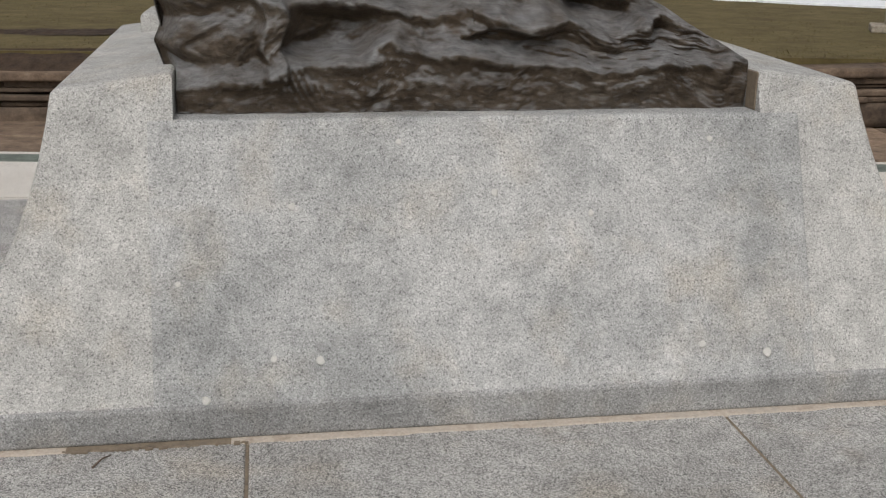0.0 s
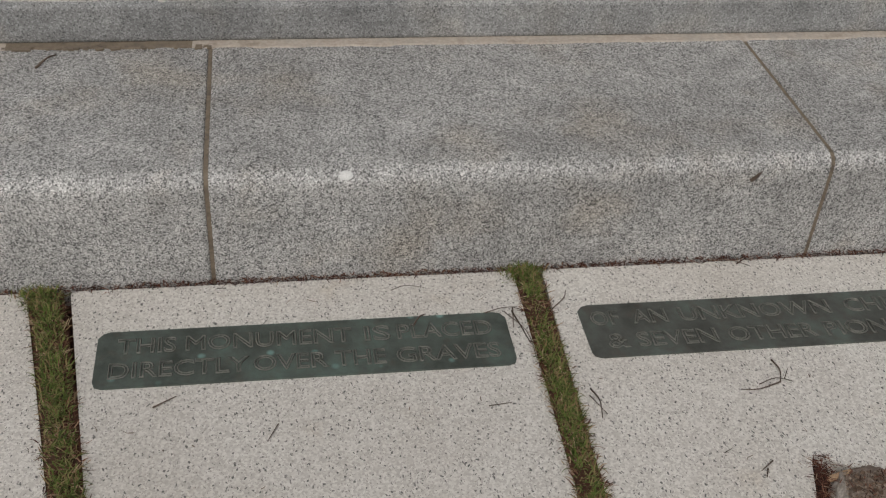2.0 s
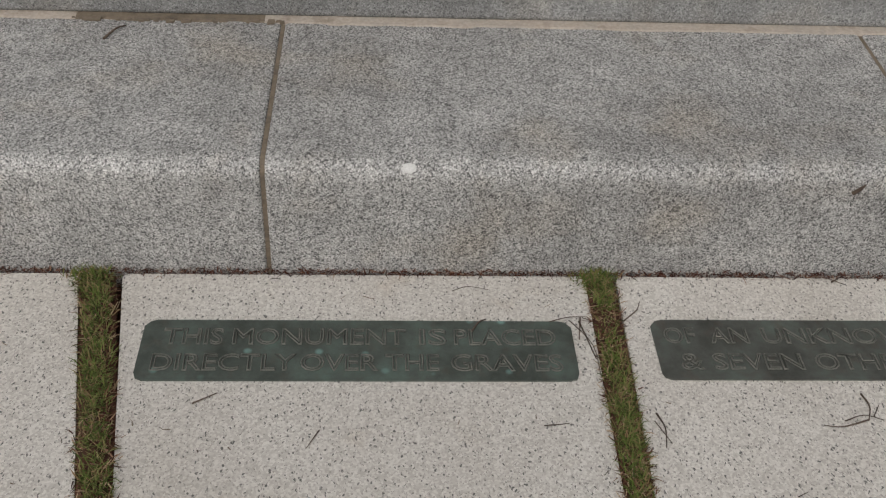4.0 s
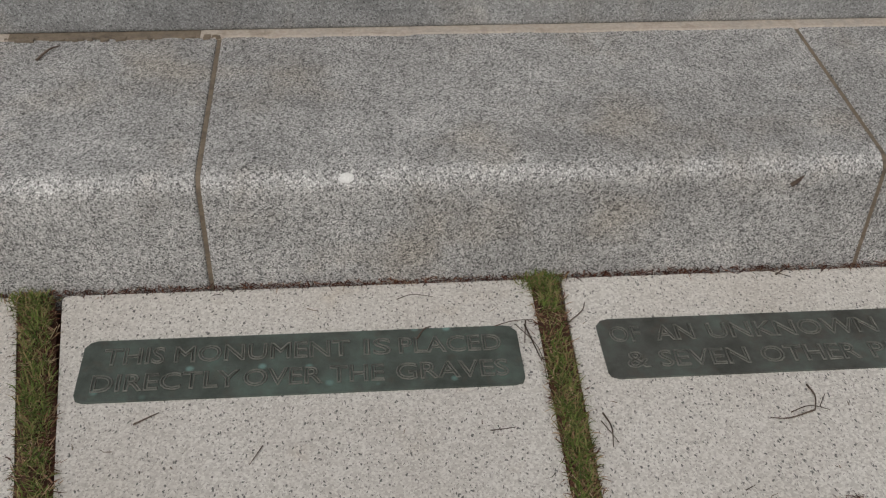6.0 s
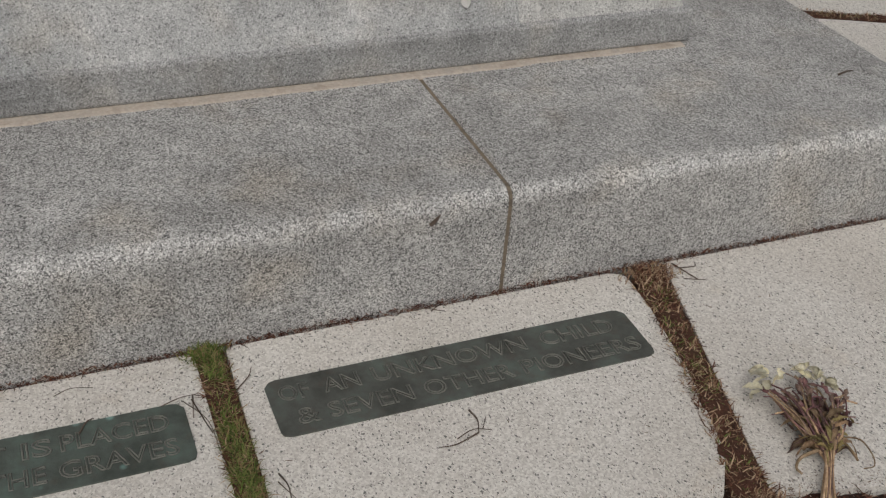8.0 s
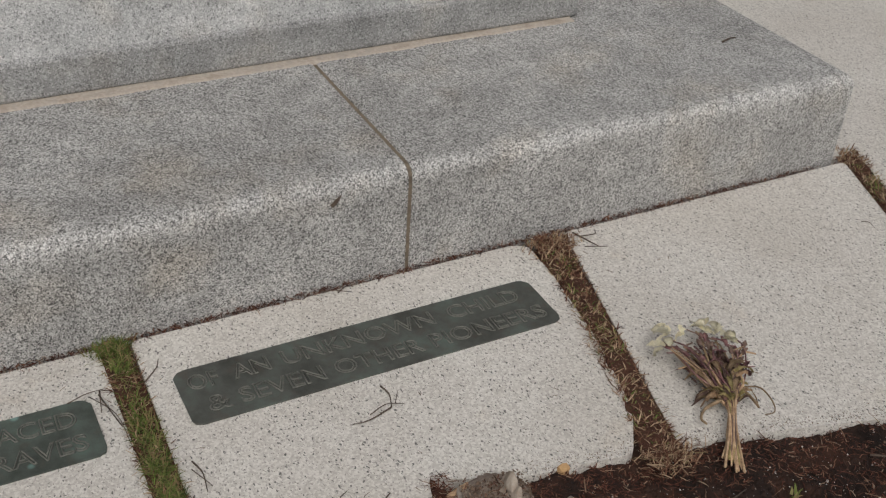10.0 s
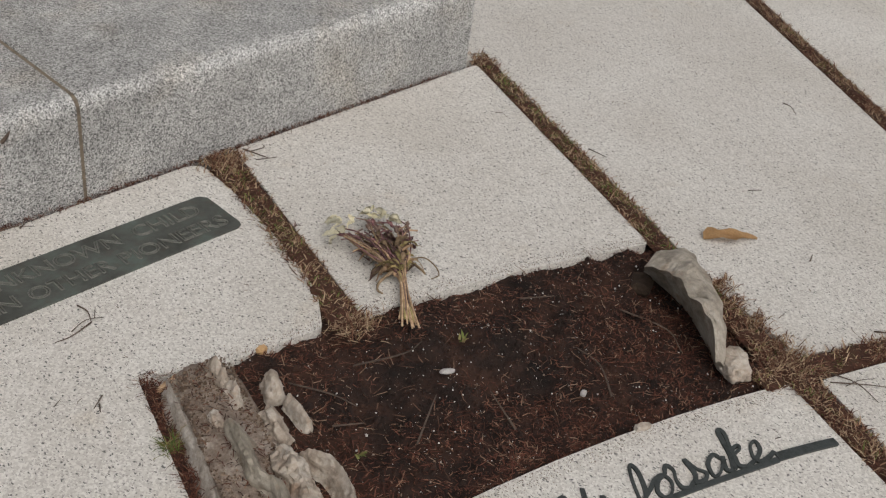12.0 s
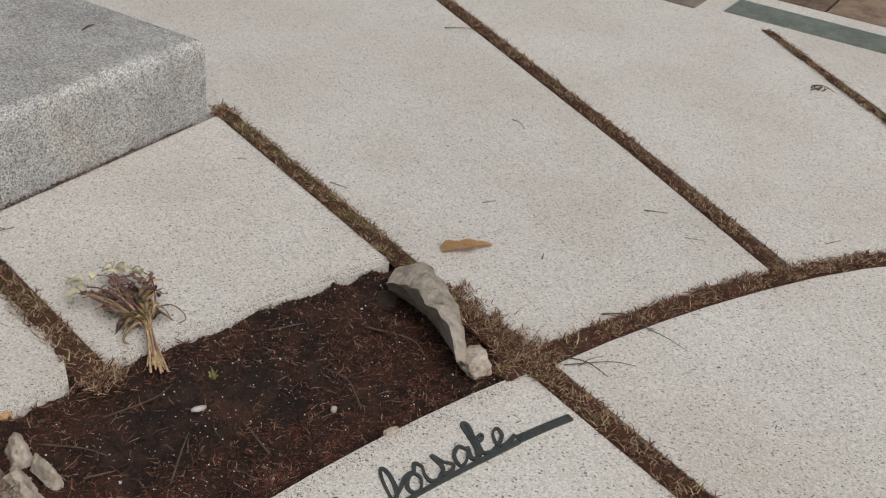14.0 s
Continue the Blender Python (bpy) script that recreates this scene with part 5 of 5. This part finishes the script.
# ---- withered bouquet ----
def bouquet():
    root = empty("flower_bouquet", "withered bunch of cut flowers with cream petals lying on a slab", "bouquet")
    r = rng(44)
    foot, neck, head = Vector((1.568, -0.778, 0.006)), Vector((1.655, -0.664, 0.012)), Vector((1.735, -0.45, 0.016))
    axis = (head - neck).normalized()
    side = Vector((-axis.y, axis.x, 0))
    for i in range(22):
        f = (i / 21 - 0.5) * 2
        bm = bmesh.new()
        start = foot + side * f * abs(f) * 0.018 + Vector((0, 0, r.uniform(0, 0.01))) + axis * r.uniform(-0.025, 0.015)
        mid = foot.lerp(neck, 0.55) + side * (f * 0.006 + r.uniform(-0.005, 0.005)) + Vector((0, 0, r.uniform(0.002, 0.02)))
        end = neck + side * f * 0.009 + Vector((0, 0, r.uniform(0.004, 0.026)))
        tube(bm, spline([start, mid, end, end + axis * 0.05 + side * f * 0.03], 3), r.uniform(0.0014, 0.0028), 5, 0.8)
        part("stem", bm, (STEM, STEM, NECK_LEAF, STEM, BUD_GREY)[i % 5], root, smooth=True)
    # shrivelled flower stalks fanning out from the neck, many with a limp bud
    for i in range(66):
        f = max(-1.0, min(1.0, r.gauss(0.0, 0.6)))
        bm = bmesh.new()
        start = neck + side * f * 0.012 + Vector((0, 0, r.uniform(0.006, 0.025)))
        reach = r.uniform(0.07, 0.185) * (1 - 0.2 * abs(f))
        end = neck + axis * reach + side * (f * (0.015 + 0.42 * reach) + r.uniform(-0.012, 0.012)) + Vector((0, 0, r.uniform(0.003, 0.032)))
        mid = start.lerp(end, 0.5) + Vector((0, 0, 0.010)) + side * r.uniform(-0.016, 0.016)
        tip = end + axis * r.uniform(-0.008, 0.026) + side * r.uniform(-0.03, 0.03) + Vector((0, 0, r.uniform(-0.006, 0.006)))
        tube(bm, spline([start, start.lerp(mid, 0.5) + side * r.uniform(-0.006, 0.006), mid, end, tip], 3), r.uniform(0.0018, 0.0034), 5, 0.6)
        stalk = part("stalk", bm, (DRY_LEAF, BUD, BUD_GREY, STEM, BUD)[i % 5], root, smooth=True)
        if i % 2:
            bm = bmesh.new()
            d = (end - mid).normalized()
            ln = r.uniform(0.02, 0.042)
            across = Vector((-d.y, d.x, 0)).normalized()
            over = d.cross(across)
            bend = across * r.uniform(-0.3, 0.3)
            rings = []
            for k, w in enumerate((0.0018, 0.0052, 0.0048, 0.0060, 0.0042, 0.0010)):
                p = end + (d + bend * k * 0.2) * ln * (k / 5 - 0.25)
                rings.append([bm.verts.new(p + w * (math.cos(q) * across + 0.6 * math.sin(q) * over) * r.uniform(0.6, 1.35)) for q in (0, 1.05, 2.1, 3.14, 4.2, 5.25)])
            for r0, r1 in zip(rings, rings[1:]):
                for k in range(6):
                    bm.faces.new((r0[k], r0[(k + 1) % 6], r1[(k + 1) % 6], r1[k]))
            bm.faces.new(rings[0][::-1])
            bm.faces.new(rings[-1])
            part("bud", bm, (BUD, BUD_GREY, BUD)[i % 3], stalk, "shrivelled purple-brown bud", smooth=True)

    def blade(base, d, ln, wd, mat, name, label, sag, lift, rag=0.5):
        """A dry crumpled strip: narrow, folded along its middle and twisted on its way."""
        bm = bmesh.new()
        s = Vector((-d.y, d.x, 0)).normalized()
        curl = r.uniform(-0.5, 0.5) * ln
        roll = r.uniform(-1.2, 1.2)
        rows = []
        for k in range(10):
            t = k / 9
            w = wd * math.sin(math.pi * (0.10 + 0.86 * t)) * r.uniform(1 - rag, 1 + rag)
            p = base + d * ln * t + Vector((0, 0, lift * math.sin(math.pi * t) - sag * t)) + s * (r.uniform(-1, 1) * wd * 0.5 * t + curl * t * t)
            across = s * math.cos(roll * t) + Vector((0, 0, math.sin(roll * t)))
            row = []
            for o in (-1, -0.45, 0.1, 0.5, 1):
                q = p + across * w * o + Vector((0, 0, (0.35 * abs(o) + r.uniform(-0.3, 0.3) * rag) * w))
                q.z = max(q.z, 0.003)
                row.append(bm.verts.new(q))
            rows.append(row)
        for a, b in zip(rows, rows[1:]):
            for k in range(4):
                bm.faces.new((a[k], a[k + 1], b[k + 1], b[k]))
        bmesh.ops.solidify(bm, geom=bm.faces[:], thickness=0.0006)
        part(name, bm, mat, root, label, smooth=True)

    # crumpled leaves in a collar round the neck
    for i in range(58):
        f = r.uniform(-1, 1)
        ang = f * abs(f) ** 0.3 * 1.75
        d = (axis * math.cos(ang) + side * math.sin(ang)).normalized()
        blade(neck + axis * r.uniform(0.0, 0.075) + side * f * 0.022 + Vector((0, 0, r.uniform(0.008, 0.034))), d, r.uniform(0.025, 0.078), r.uniform(0.0035, 0.0085), (DRY_LEAF, NECK_LEAF, DRY_LEAF, STEM, BUD_GREY)[i % 5], "leaf", "curled withered leaf", 0.02, r.uniform(0.0, 0.022))
    for i in range(16):
        f = r.uniform(-1, 1)
        d = (axis * math.cos(f) + side * math.sin(f)).normalized()
        blade(neck + axis * r.uniform(-0.012, 0.02) + side * f * 0.014 + Vector((0, 0, r.uniform(0.016, 0.032))), d, r.uniform(0.02, 0.04), r.uniform(0.002, 0.004), NECK_LEAF, "leaf", "yellow-green withered leaf", 0.004, 0.006)
    for i in range(26):
        f = r.uniform(-1, 1)
        d = (axis * math.cos(f * 0.6) + side * math.sin(f * 0.6)).normalized()
        blade(neck + axis * r.uniform(0.045, 0.13) + side * f * 0.055 + Vector((0, 0, r.uniform(0.012, 0.034))), d, r.uniform(0.02, 0.058), r.uniform(0.003, 0.0065), (BUD, BUD_GREY, BUD, DRY_LEAF)[i % 4], "leaf", "shrivelled purple leaf", 0.012, r.uniform(0.0, 0.012))
    # limp cream petals in a few ragged clusters
    for f, reach, n in ((0.98, 0.150, 3), (0.66, 0.196, 5), (0.40, 0.190, 2), (-0.12, 0.206, 5), (-0.30, 0.198, 5), (-0.52, 0.184, 4), (-0.66, 0.165, 2)):
        for k in range(n):
            base = neck + axis * (reach - 0.012 + r.uniform(-0.008, 0.008)) + side * (f * 0.085 + 0.008 + r.uniform(-0.010, 0.010)) + Vector((0, 0, r.uniform(0.024, 0.040)))
            ang = f * 1.1 + r.uniform(-1.4, 1.4)
            d = (axis * math.cos(ang) + side * math.sin(ang)).normalized()
            blade(base, d, r.uniform(0.022, 0.042), r.uniform(0.005, 0.010), PETAL, "petal", "cream withered petal", 0.010, 0.004, 0.35)
    for shape, thick in (([(0.02, 0.02), (-0.02, 0.045), (-0.05, 0.05), (-0.078, 0.045), (-0.088, 0.01), (-0.082, -0.02), (-0.06, -0.028)], 0.0022),
                         ([(0.0, 0.11), (-0.02, 0.085), (-0.038, 0.05), (-0.052, 0.012), (-0.055, -0.008)], 0.0045),
                         ([(-0.03, 0.08), (-0.045, 0.095), (-0.07, 0.115)], 0.003), ([(0.02, 0.0), (0.05, -0.005), (0.066, -0.03), (0.06, -0.045)], 0.004)):
        bm = bmesh.new()
        tube(bm, spline([neck + side * a + axis * b + Vector((0, 0, 0.004 if k else 0.02)) for k, (a, b) in enumerate(shape)], 4), thick, 6, 0.5)
        part("leaf", bm, DRY_LEAF, root, "long curled dry leaf", smooth=True)


bouquet()


# ---- fallen leaf, twigs, shell ----
def fallen_leaf(x, y, turn, length, width):
    bm = bmesh.new()
    rows = []
    for k in range(11):
        t = k / 10
        w = width * (math.sin(math.pi * (0.08 + 0.86 * t)) ** 0.7) * (1 + 0.25 * math.sin(5 * math.pi * t)) * min(1.0, (1.02 - t) / 0.42) ** 1.5
        z = 0.006 + 0.010 * math.sin(math.pi * t) + 0.003 * math.sin(9 * t)
        rows.append([bm.verts.new((length * (t - 0.5), o * w * (1.15 + 0.35 * math.sin(8 * t + 1.2 * o)) + 0.004 * math.sin(6.3 * t), z + (0.5 if o > 0 else 0.2) * abs(o) * w + 0.004 * math.sin(7 * t + 2 * o))) for o in (-1, -0.5, 0, 0.5, 1)])
    for a, b in zip(rows, rows[1:]):
        for k in range(4):
            bm.faces.new((a[k], a[k + 1], b[k + 1], b[k]))
    bmesh.ops.solidify(bm, geom=bm.faces[:], thickness=0.0009)
    bm.transform(pose(x, y, 0.0, 0, 0, turn))
    thing("fallen_leaf", bm, LEAF, "curled tan dry leaf lying on a slab", "leaf", smooth=True)


fallen_leaf(2.418, -1.026, -39.0, 0.138, 0.019)


def twig(points, radius=0.0022, z=0.004, mat=TWIG, label="thin grey-brown twig fallen on the paving"):
    bm = bmesh.new()
    n = len(points)
    pts = spline([(x, y, z + (0.006 if 0 < i < n - 1 else 0.0)) for i, (x, y) in enumerate(points)], 4)
    tube(bm, pts, radius, 5, 0.5)
    thing("twig", bm, mat, label, "twig", "twigs on the paving", smooth=True)


TWIGS = [
    [(0.359, -0.066), (0.39, -0.06), (0.43, -0.062)], [(1.088, -0.016), (1.115, -0.03), (1.142, -0.038)], [(1.122, -0.033), (1.138, -0.022)],
    [(0.502, -0.41), (0.525, -0.413), (0.546, -0.405)], [(0.701, -0.382), (0.708, -0.42), (0.704, -0.459)], [(0.695, -0.40), (0.716, -0.45)],
    [(0.681, -0.15), (0.71, -0.125), (0.722, -0.094)], [(0.39, -0.181), (0.405, -0.16), (0.42, -0.146)], [(0.54, -0.152), (0.575, -0.146), (0.61, -0.138)],
    [(0.596, -0.15), (0.603, -0.2), (0.615, -0.25)], [(0.58, -0.15), (0.612, -0.22), (0.618, -0.30)], [(0.60, -0.14), (0.59, -0.2)],
    [(1.08, -0.336), (1.082, -0.37), (1.074, -0.397)], [(1.03, -0.40), (1.065, -0.392), (1.1, -0.398)], [(1.074, -0.397), (1.02, -0.418), (0.99, -0.41)], [(1.085, -0.39), (1.105, -0.36)],
    [(1.72, -0.05), (1.755, -0.062), (1.77, -0.04)], [(1.716, -0.03), (1.74, -0.1)], [(1.71, -0.09), (1.76, -0.11)],
    [(3.21, -0.718), (3.197, -0.75), (3.175, -0.783)], [(2.407, -0.262), (2.414, -0.28), (2.415, -0.3)], [(2.472, -0.544), (2.476, -0.601)],
    [(2.37, -1.43), (2.398, -1.479), (2.389, -1.54)], [(2.389, -1.53), (2.37, -1.6), (2.361, -1.653)], [(2.157, -1.437), (2.165, -1.49), (2.154, -1.547)], [(2.145, -1.477), (2.18, -1.49), (2.22, -1.507)],
    [(2.13, -1.45), (2.2, -1.53), (2.23, -1.58)], [(3.78, -0.10), (3.827, -0.171), (3.86, -0.21)], [(3.93, -0.15), (3.95, -0.19)], [(4.276, -1.40), (4.29, -1.44), (4.27, -1.49)],
    [(3.095, -1.773), (3.152, -1.805)], [(0.981, -0.588), (0.952, -0.609)], [(0.965, -0.605), (0.956, -0.623)], [(2.66, -0.93), (2.69, -0.95)], [(2.5, -1.2), (2.53, -1.19)],
    [(2.86, -1.45), (2.88, -1.50)], [(2.93, -1.30), (2.96, -1.36)], [(2.53, -0.2), (2.555, -0.27)], [(0.12, -0.42), (0.10, -0.46)], [(-0.1, -0.36), (-0.06, -0.335)],
]
for i, pts in enumerate(TWIGS):
    twig(pts, 0.0010 + 0.0010 * ((i * 7) % 5) / 4)
for pts, zz in (([(2.358, 0.285), (2.385, 0.287), (2.414, 0.297)], 0.254), ([(-0.372, 0.451), (-0.352, 0.485), (-0.336, 0.512)], 0.254)):
    twig(pts, 0.003, zz, label="short dark twig lying on the granite step")
# a bit of bark stuck on the step's rounded arris
bm = bmesh.new()
tube(bm, [(1.120, 0.002, 0.200), (1.130, 0.001, 0.209), (1.141, 0.004, 0.220), (1.153, 0.011, 0.231)], 0.006, 6, 0.6)
thing("bark_flake", bm, TWIG, "dark flake of bark stuck on the rounded step edge", "bark")
# sticks in the soil pit
for pts in ([(1.35, -1.03), (1.42, -0.99), (1.47, -0.96)], [(1.74, -1.18), (1.79, -1.11), (1.80, -1.04)], [(1.26, -0.90), (1.31, -0.93)], [(1.98, -1.02), (2.0, -1.13), (1.97, -1.19)], [(1.52, -1.12), (1.56, -1.02)], [(1.40, -0.80), (1.50, -0.84), (1.56, -0.83)], [(1.27, -0.76), (1.31, -0.84), (1.33, -0.89)], [(1.83, -0.86), (1.9, -0.9)]):
    twig(pts, 0.0022, -0.006, label="dead twig lying on the dark soil")
bm = bmesh.new()
bmesh.ops.create_icosphere(bm, subdivisions=3, radius=1.0)
for v in bm.verts:
    v.co = Vector((v.co.x * 0.016, v.co.y * 0.007, max(v.co.z, -0.3) * 0.006)) * (1 + 0.15 * noise.noise(v.co * 2))
bm.transform(pose(1.533, -0.928, -0.004, 0, 0, -30))
thing("shell", bm, SHELL, "pale grey shell lying in the soil", "shell", smooth=True)
rock("rock", (1.70, -1.14, -0.004), (0.009, 0.007, 0.006), 20, 12.0, SHELL, "small white pebble in the soil", 0.2)
rock("rock", (1.71, -1.275, 0.0), (0.022, 0.010, 0.010), -20, 13.0, ROCK, "pale chip of stone at the pit edge", 0.25)
rock("wood_chip", (1.285, -0.66, -0.002), (0.014, 0.010, 0.012), 10, 14.0, LEAF, "small orange-brown wood chip", 0.3)
rock("wood_chip", (1.09, -0.63, 0.0), (0.035, 0.007, 0.006), 15, 15.0, STEM, "pale curl of bark at the pit corner", 0.2)
# pine cone bits by the far joint
r = rng(467)
bm = bmesh.new()
for k in range(11):
    x, y, a = 4.275 + r.gauss(0, 0.018), -1.437 + r.gauss(0, 0.013), r.uniform(-0.9, 0.5)
    l = r.uniform(0.012, 0.03)
    tube(bm, [(x - l * math.cos(a), y - l * math.sin(a), 0.003), (x, y, r.uniform(0.006, 0.014)), (x + l * math.cos(a + 0.5), y + l * math.sin(a + 0.5), 0.003)], r.uniform(0.0014, 0.003), 5, 0.6)
thing("pine_cone_bit", bm, TWIG, "broken grey-brown bit of pine cone on the paving", "cone bit")
# chip scar on the step edge
bm = bmesh.new()
bmesh.ops.create_icosphere(bm, subdivisions=3, radius=1.0)
for v in bm.verts:
    v.co = Vector((v.co.x * 0.014, v.co.y * 0.010, v.co.z * 0.003)) * (1 + 0.3 * noise.noise(v.co * 2 + Vector((5, 5, 5))))
bm.transform(pose(0.272, 0.0098, 0.2402, 44, 0, 0))
part("lichen_spot", bm, CHIP, step, "round white lichen spot")


# ---- edging, wall and lawn behind ----
edging = empty("sandstone_edging", "tan sandstone paving beyond the bronze border", "edging", kind="structure")
r = rng(61)
def flag(lo, hi, where=None):
    bm = bmesh.new()
    box(bm, (*lo, -0.2), (*hi, -0.006 + r.uniform(-0.006, 0.004)))
    merge_flat(bm)
    soften(bm, 0.008, 2, lambda e: all(v.co.z > -0.1 for v in e.verts))
    if where:
        bm.transform(where)
    part("flagstone", bm, SANDSTONE, edging)


x = -3.6
while x < 7.6:
    w = r.uniform(0.7, 1.3)
    flag((x, 0.34), (x + w - 0.012, 0.92), BACK_EDGE)
    flag((x - 0.3, 0.932), (x + w - 0.312, 1.75), BACK_EDGE)
    x += w
for side_x, end in ((5.262, 4.1), (XMIN - 1.33, 5.5)):
    y = -8.0
    while y < end - 0.1:
        w = min(r.uniform(0.5, 0.9), end - y)
        flag((side_x, y), (side_x + 0.5, y + w - 0.012))
        flag((side_x + 0.512, y), (side_x + 1.1, y + w - 0.012))
        y += w

wall = empty("stone_wall", "low dry wall of layered brown sandstone below the lawn", "wall", kind="structure")
z = -0.2
for course, h in enumerate((0.22, 0.05, 0.065, 0.035, 0.06, 0.07)):
    x = -7.0 + 0.3 * (course % 2)
    cap = course == 5
    while x < 12.0:
        w = r.uniform(1.1, 2.2) if cap else r.uniform(0.25, 1.1)
        o = r.uniform(-0.05, 0.06) - (0.05 if cap else 0.0) + 0.02 * course
        drop = 0.0 if cap else r.uniform(0.004, 0.02)
        bm = bmesh.new()
        box(bm, (x, 7.5 + o, z), (x + w - 0.018, 7.98, z + h - drop))
        bmesh.ops.subdivide_edges(bm, edges=bm.edges[:], cuts=2, use_grid_fill=True)
        for v in bm.verts:
            v.co += Vector((noise.noise(v.co * 5), 1.6 * noise.noise(v.co * 4), 0.7 * noise.noise(v.co * 3 + Vector((4, 0, 0))))) * 0.02
        part("capstone" if cap else "stone", bm, SANDSTONE if cap else WALLSTONE, wall, smooth=True)
        x += w
    z += h
WALL_TURN = pose(-1.9, 7.85, 0.0, 0, -0.8, -7.1) @ pose(1.9, -7.85, 0.0)
wall.matrix_world = NEARER @ WALL_TURN


def soil_patch(name, xa, xb, ya, yb, za, zb, label, seed):
    """A ragged bare strip of soil that thins out at its ends."""
    bm = bmesh.new()
    nx, ny = 90, 14
    grid = []
    for i in range(nx + 1):
        k = i / nx
        for_end = min(1.0, 6 * k, 6 * (1 - k))
        row = []
        for j in range(ny + 1):
            f = j / ny
            x = xa + (xb - xa) * k
            y = ya + (yb - ya) * (0.5 + (f - 0.5) * (0.25 + 0.75 * for_end) * (1 + 0.35 * noise.noise(Vector((x * 3, f * 2, seed)))))
            rise = (0.025 * noise.noise(Vector((x * 5, y * 8, seed))) + 0.018 * noise.noise(Vector((x * 17, y * 20, seed)))) * math.sin(math.pi * f)
            row.append(bm.verts.new((x, y, za + (zb - za) * f + rise + 0.012 * math.sin(math.pi * f))))
        grid.append(row)
    for a, b in zip(grid, grid[1:]):
        for j in range(ny):
            bm.faces.new((a[j], b[j], b[j + 1], a[j + 1]))
    bm.transform(NEARER @ WALL_TURN)
    return thing(name, bm, BANK, label, "soil", kind="structure", smooth=True)


soil_patch("soil_bank", -7.0, 2.0, 7.62, 8.02, 0.27, 0.452, "bare dark soil bank above the wall", 3.0)
soil_patch("soil_patch", -4.2, -0.9, 9.25, 9.95, 0.447, 0.447, "bare dark soil patch worn into the lawn", 8.0)
bm = bmesh.new()
for i in range(60):
    a = 2 * math.pi * i / 60
    rough_edge = 1 + 0.25 * noise.noise(Vector((math.cos(a) * 3, math.sin(a) * 3, 0))) + 0.12 * noise.noise(Vector((math.cos(a) * 11, math.sin(a) * 11, 4)))
    p, q = 2.6 * math.cos(a) * rough_edge, 0.75 * math.sin(a) * rough_edge
    bm.verts.new((8.9 + 0.79 * p + 0.61 * q, 14.0 - 0.61 * p + 0.79 * q, 0.446))
bm.verts.ensure_lookup_table()
top = bm.faces.new(bm.verts[:])
bmesh.ops.extrude_face_region(bm, geom=[top])
for v in list(bm.verts)[:60]:
    v.co.z += 0.03
bmesh.ops.recalc_face_normals(bm, faces=bm.faces[:])
bm.transform(NEARER)
thing("snow_patch", bm, SNOW, "last patch of white snow on the lawn", "snow", kind="structure")
r = rng(91)
spots = []
while len(spots) < 42000:
    x, d = r.uniform(-7, 13), 17 * r.random() ** 1.8
    if x < 1.2 and d < 0.22 or noise.noise(Vector((x * 1.3, d * 1.3, 0))) < -0.25 * r.random():
        continue
    if -4.0 < x < -1.1 and 1.6 < d < 2.1 and r.random() < 0.8:
        continue
    spots.append(NEARER @ Vector((x, 7.9 - 0.125 * (x + 1.9) + d, 0.44)))
scatter_slivers("lawn_grass", spots, (0.015, 0.04), LAWN_BLADE, "rough olive-brown winter grass", "grass", (0.2, 0.8), 92, 0.0022)

bm = bmesh.new()
box(bm, (-0.45, -0.2, 0.0), (0.45, 0.2, 0.09))
merge_flat(bm)
soften(bm, 0.02, 2)
grave = empty("gravestone", "weathered pale upright gravestone standing on the lawn", "gravestone")
part("base", bm, ROCK_GREY, grave)
bm = bmesh.new()
hull(bm, [(x, y, z) for y in (-0.07, 0.07) for x, z in ((-0.3, 0.08), (0.3, 0.08), (-0.3, 0.62), (0.3, 0.62), (-0.2, 0.72), (0.2, 0.72), (0.0, 0.76))])
merge_flat(bm)
soften(bm, 0.015, 2)
part("headstone", bm, ROCK_GREY, grave)
grave.matrix_world = NEARER @ pose(7.22, 9.36, 0.44, 0, 0, -25)

r = rng(640)
spots = []
while len(spots) < 420:
    x, y = r.uniform(1.65, 4.8), r.uniform(-2.6, 1.2)
    if in_pit(x, y) or (y > -0.01 and x < 2.6):
        continue
    spots.append((x, y, 0.0015))
spots += [(r.uniform(-0.9, 1.65), r.uniform(-0.62, -0.03), 0.0015) for _ in range(60)]
scatter_slivers("loose_needles", spots, (0.008, 0.026), LOOSE, "short dry needles and bits scattered over the slabs", "needles", (-0.02, 0.1), 641, 0.0010, 0.8)

# fine dirt washed onto the slabs round the pit
r = rng(702)
rim = []
while len(rim) < 2600:
    a = r.uniform(5.5, 21.0)
    inner = r.random() < 0.5
    rr = R_IN - 0.004 - abs(r.gauss(0, 0.022)) if inner else R_PIT + 0.004 + abs(r.gauss(0, 0.016))
    if not inner and 10.4 < a < 11.5:
        continue
    x, y = polar(a, rr)
    rim.append((x, y))
verts, faces = [], []
for x, y in rim:
    s = r.uniform(0.0005, 0.0016)
    i = len(verts)
    verts += [(x + s, y, 0.0004), (x - s * 0.6, y + s * 0.8, 0.0004), (x - s * 0.5, y - s, 0.0004), (x, y, 0.0004 + s)]
    faces += [(i, i + 1, i + 3), (i + 1, i + 2, i + 3), (i + 2, i, i + 3)]
me = bpy.data.meshes.new("rim_dirt")
me.from_pydata(verts, [], faces)
me.materials.append(GRIT)
tagged(new("rim_dirt", me), "fine brown dirt on the slabs round the soil pit", "dirt", "", "stuff")
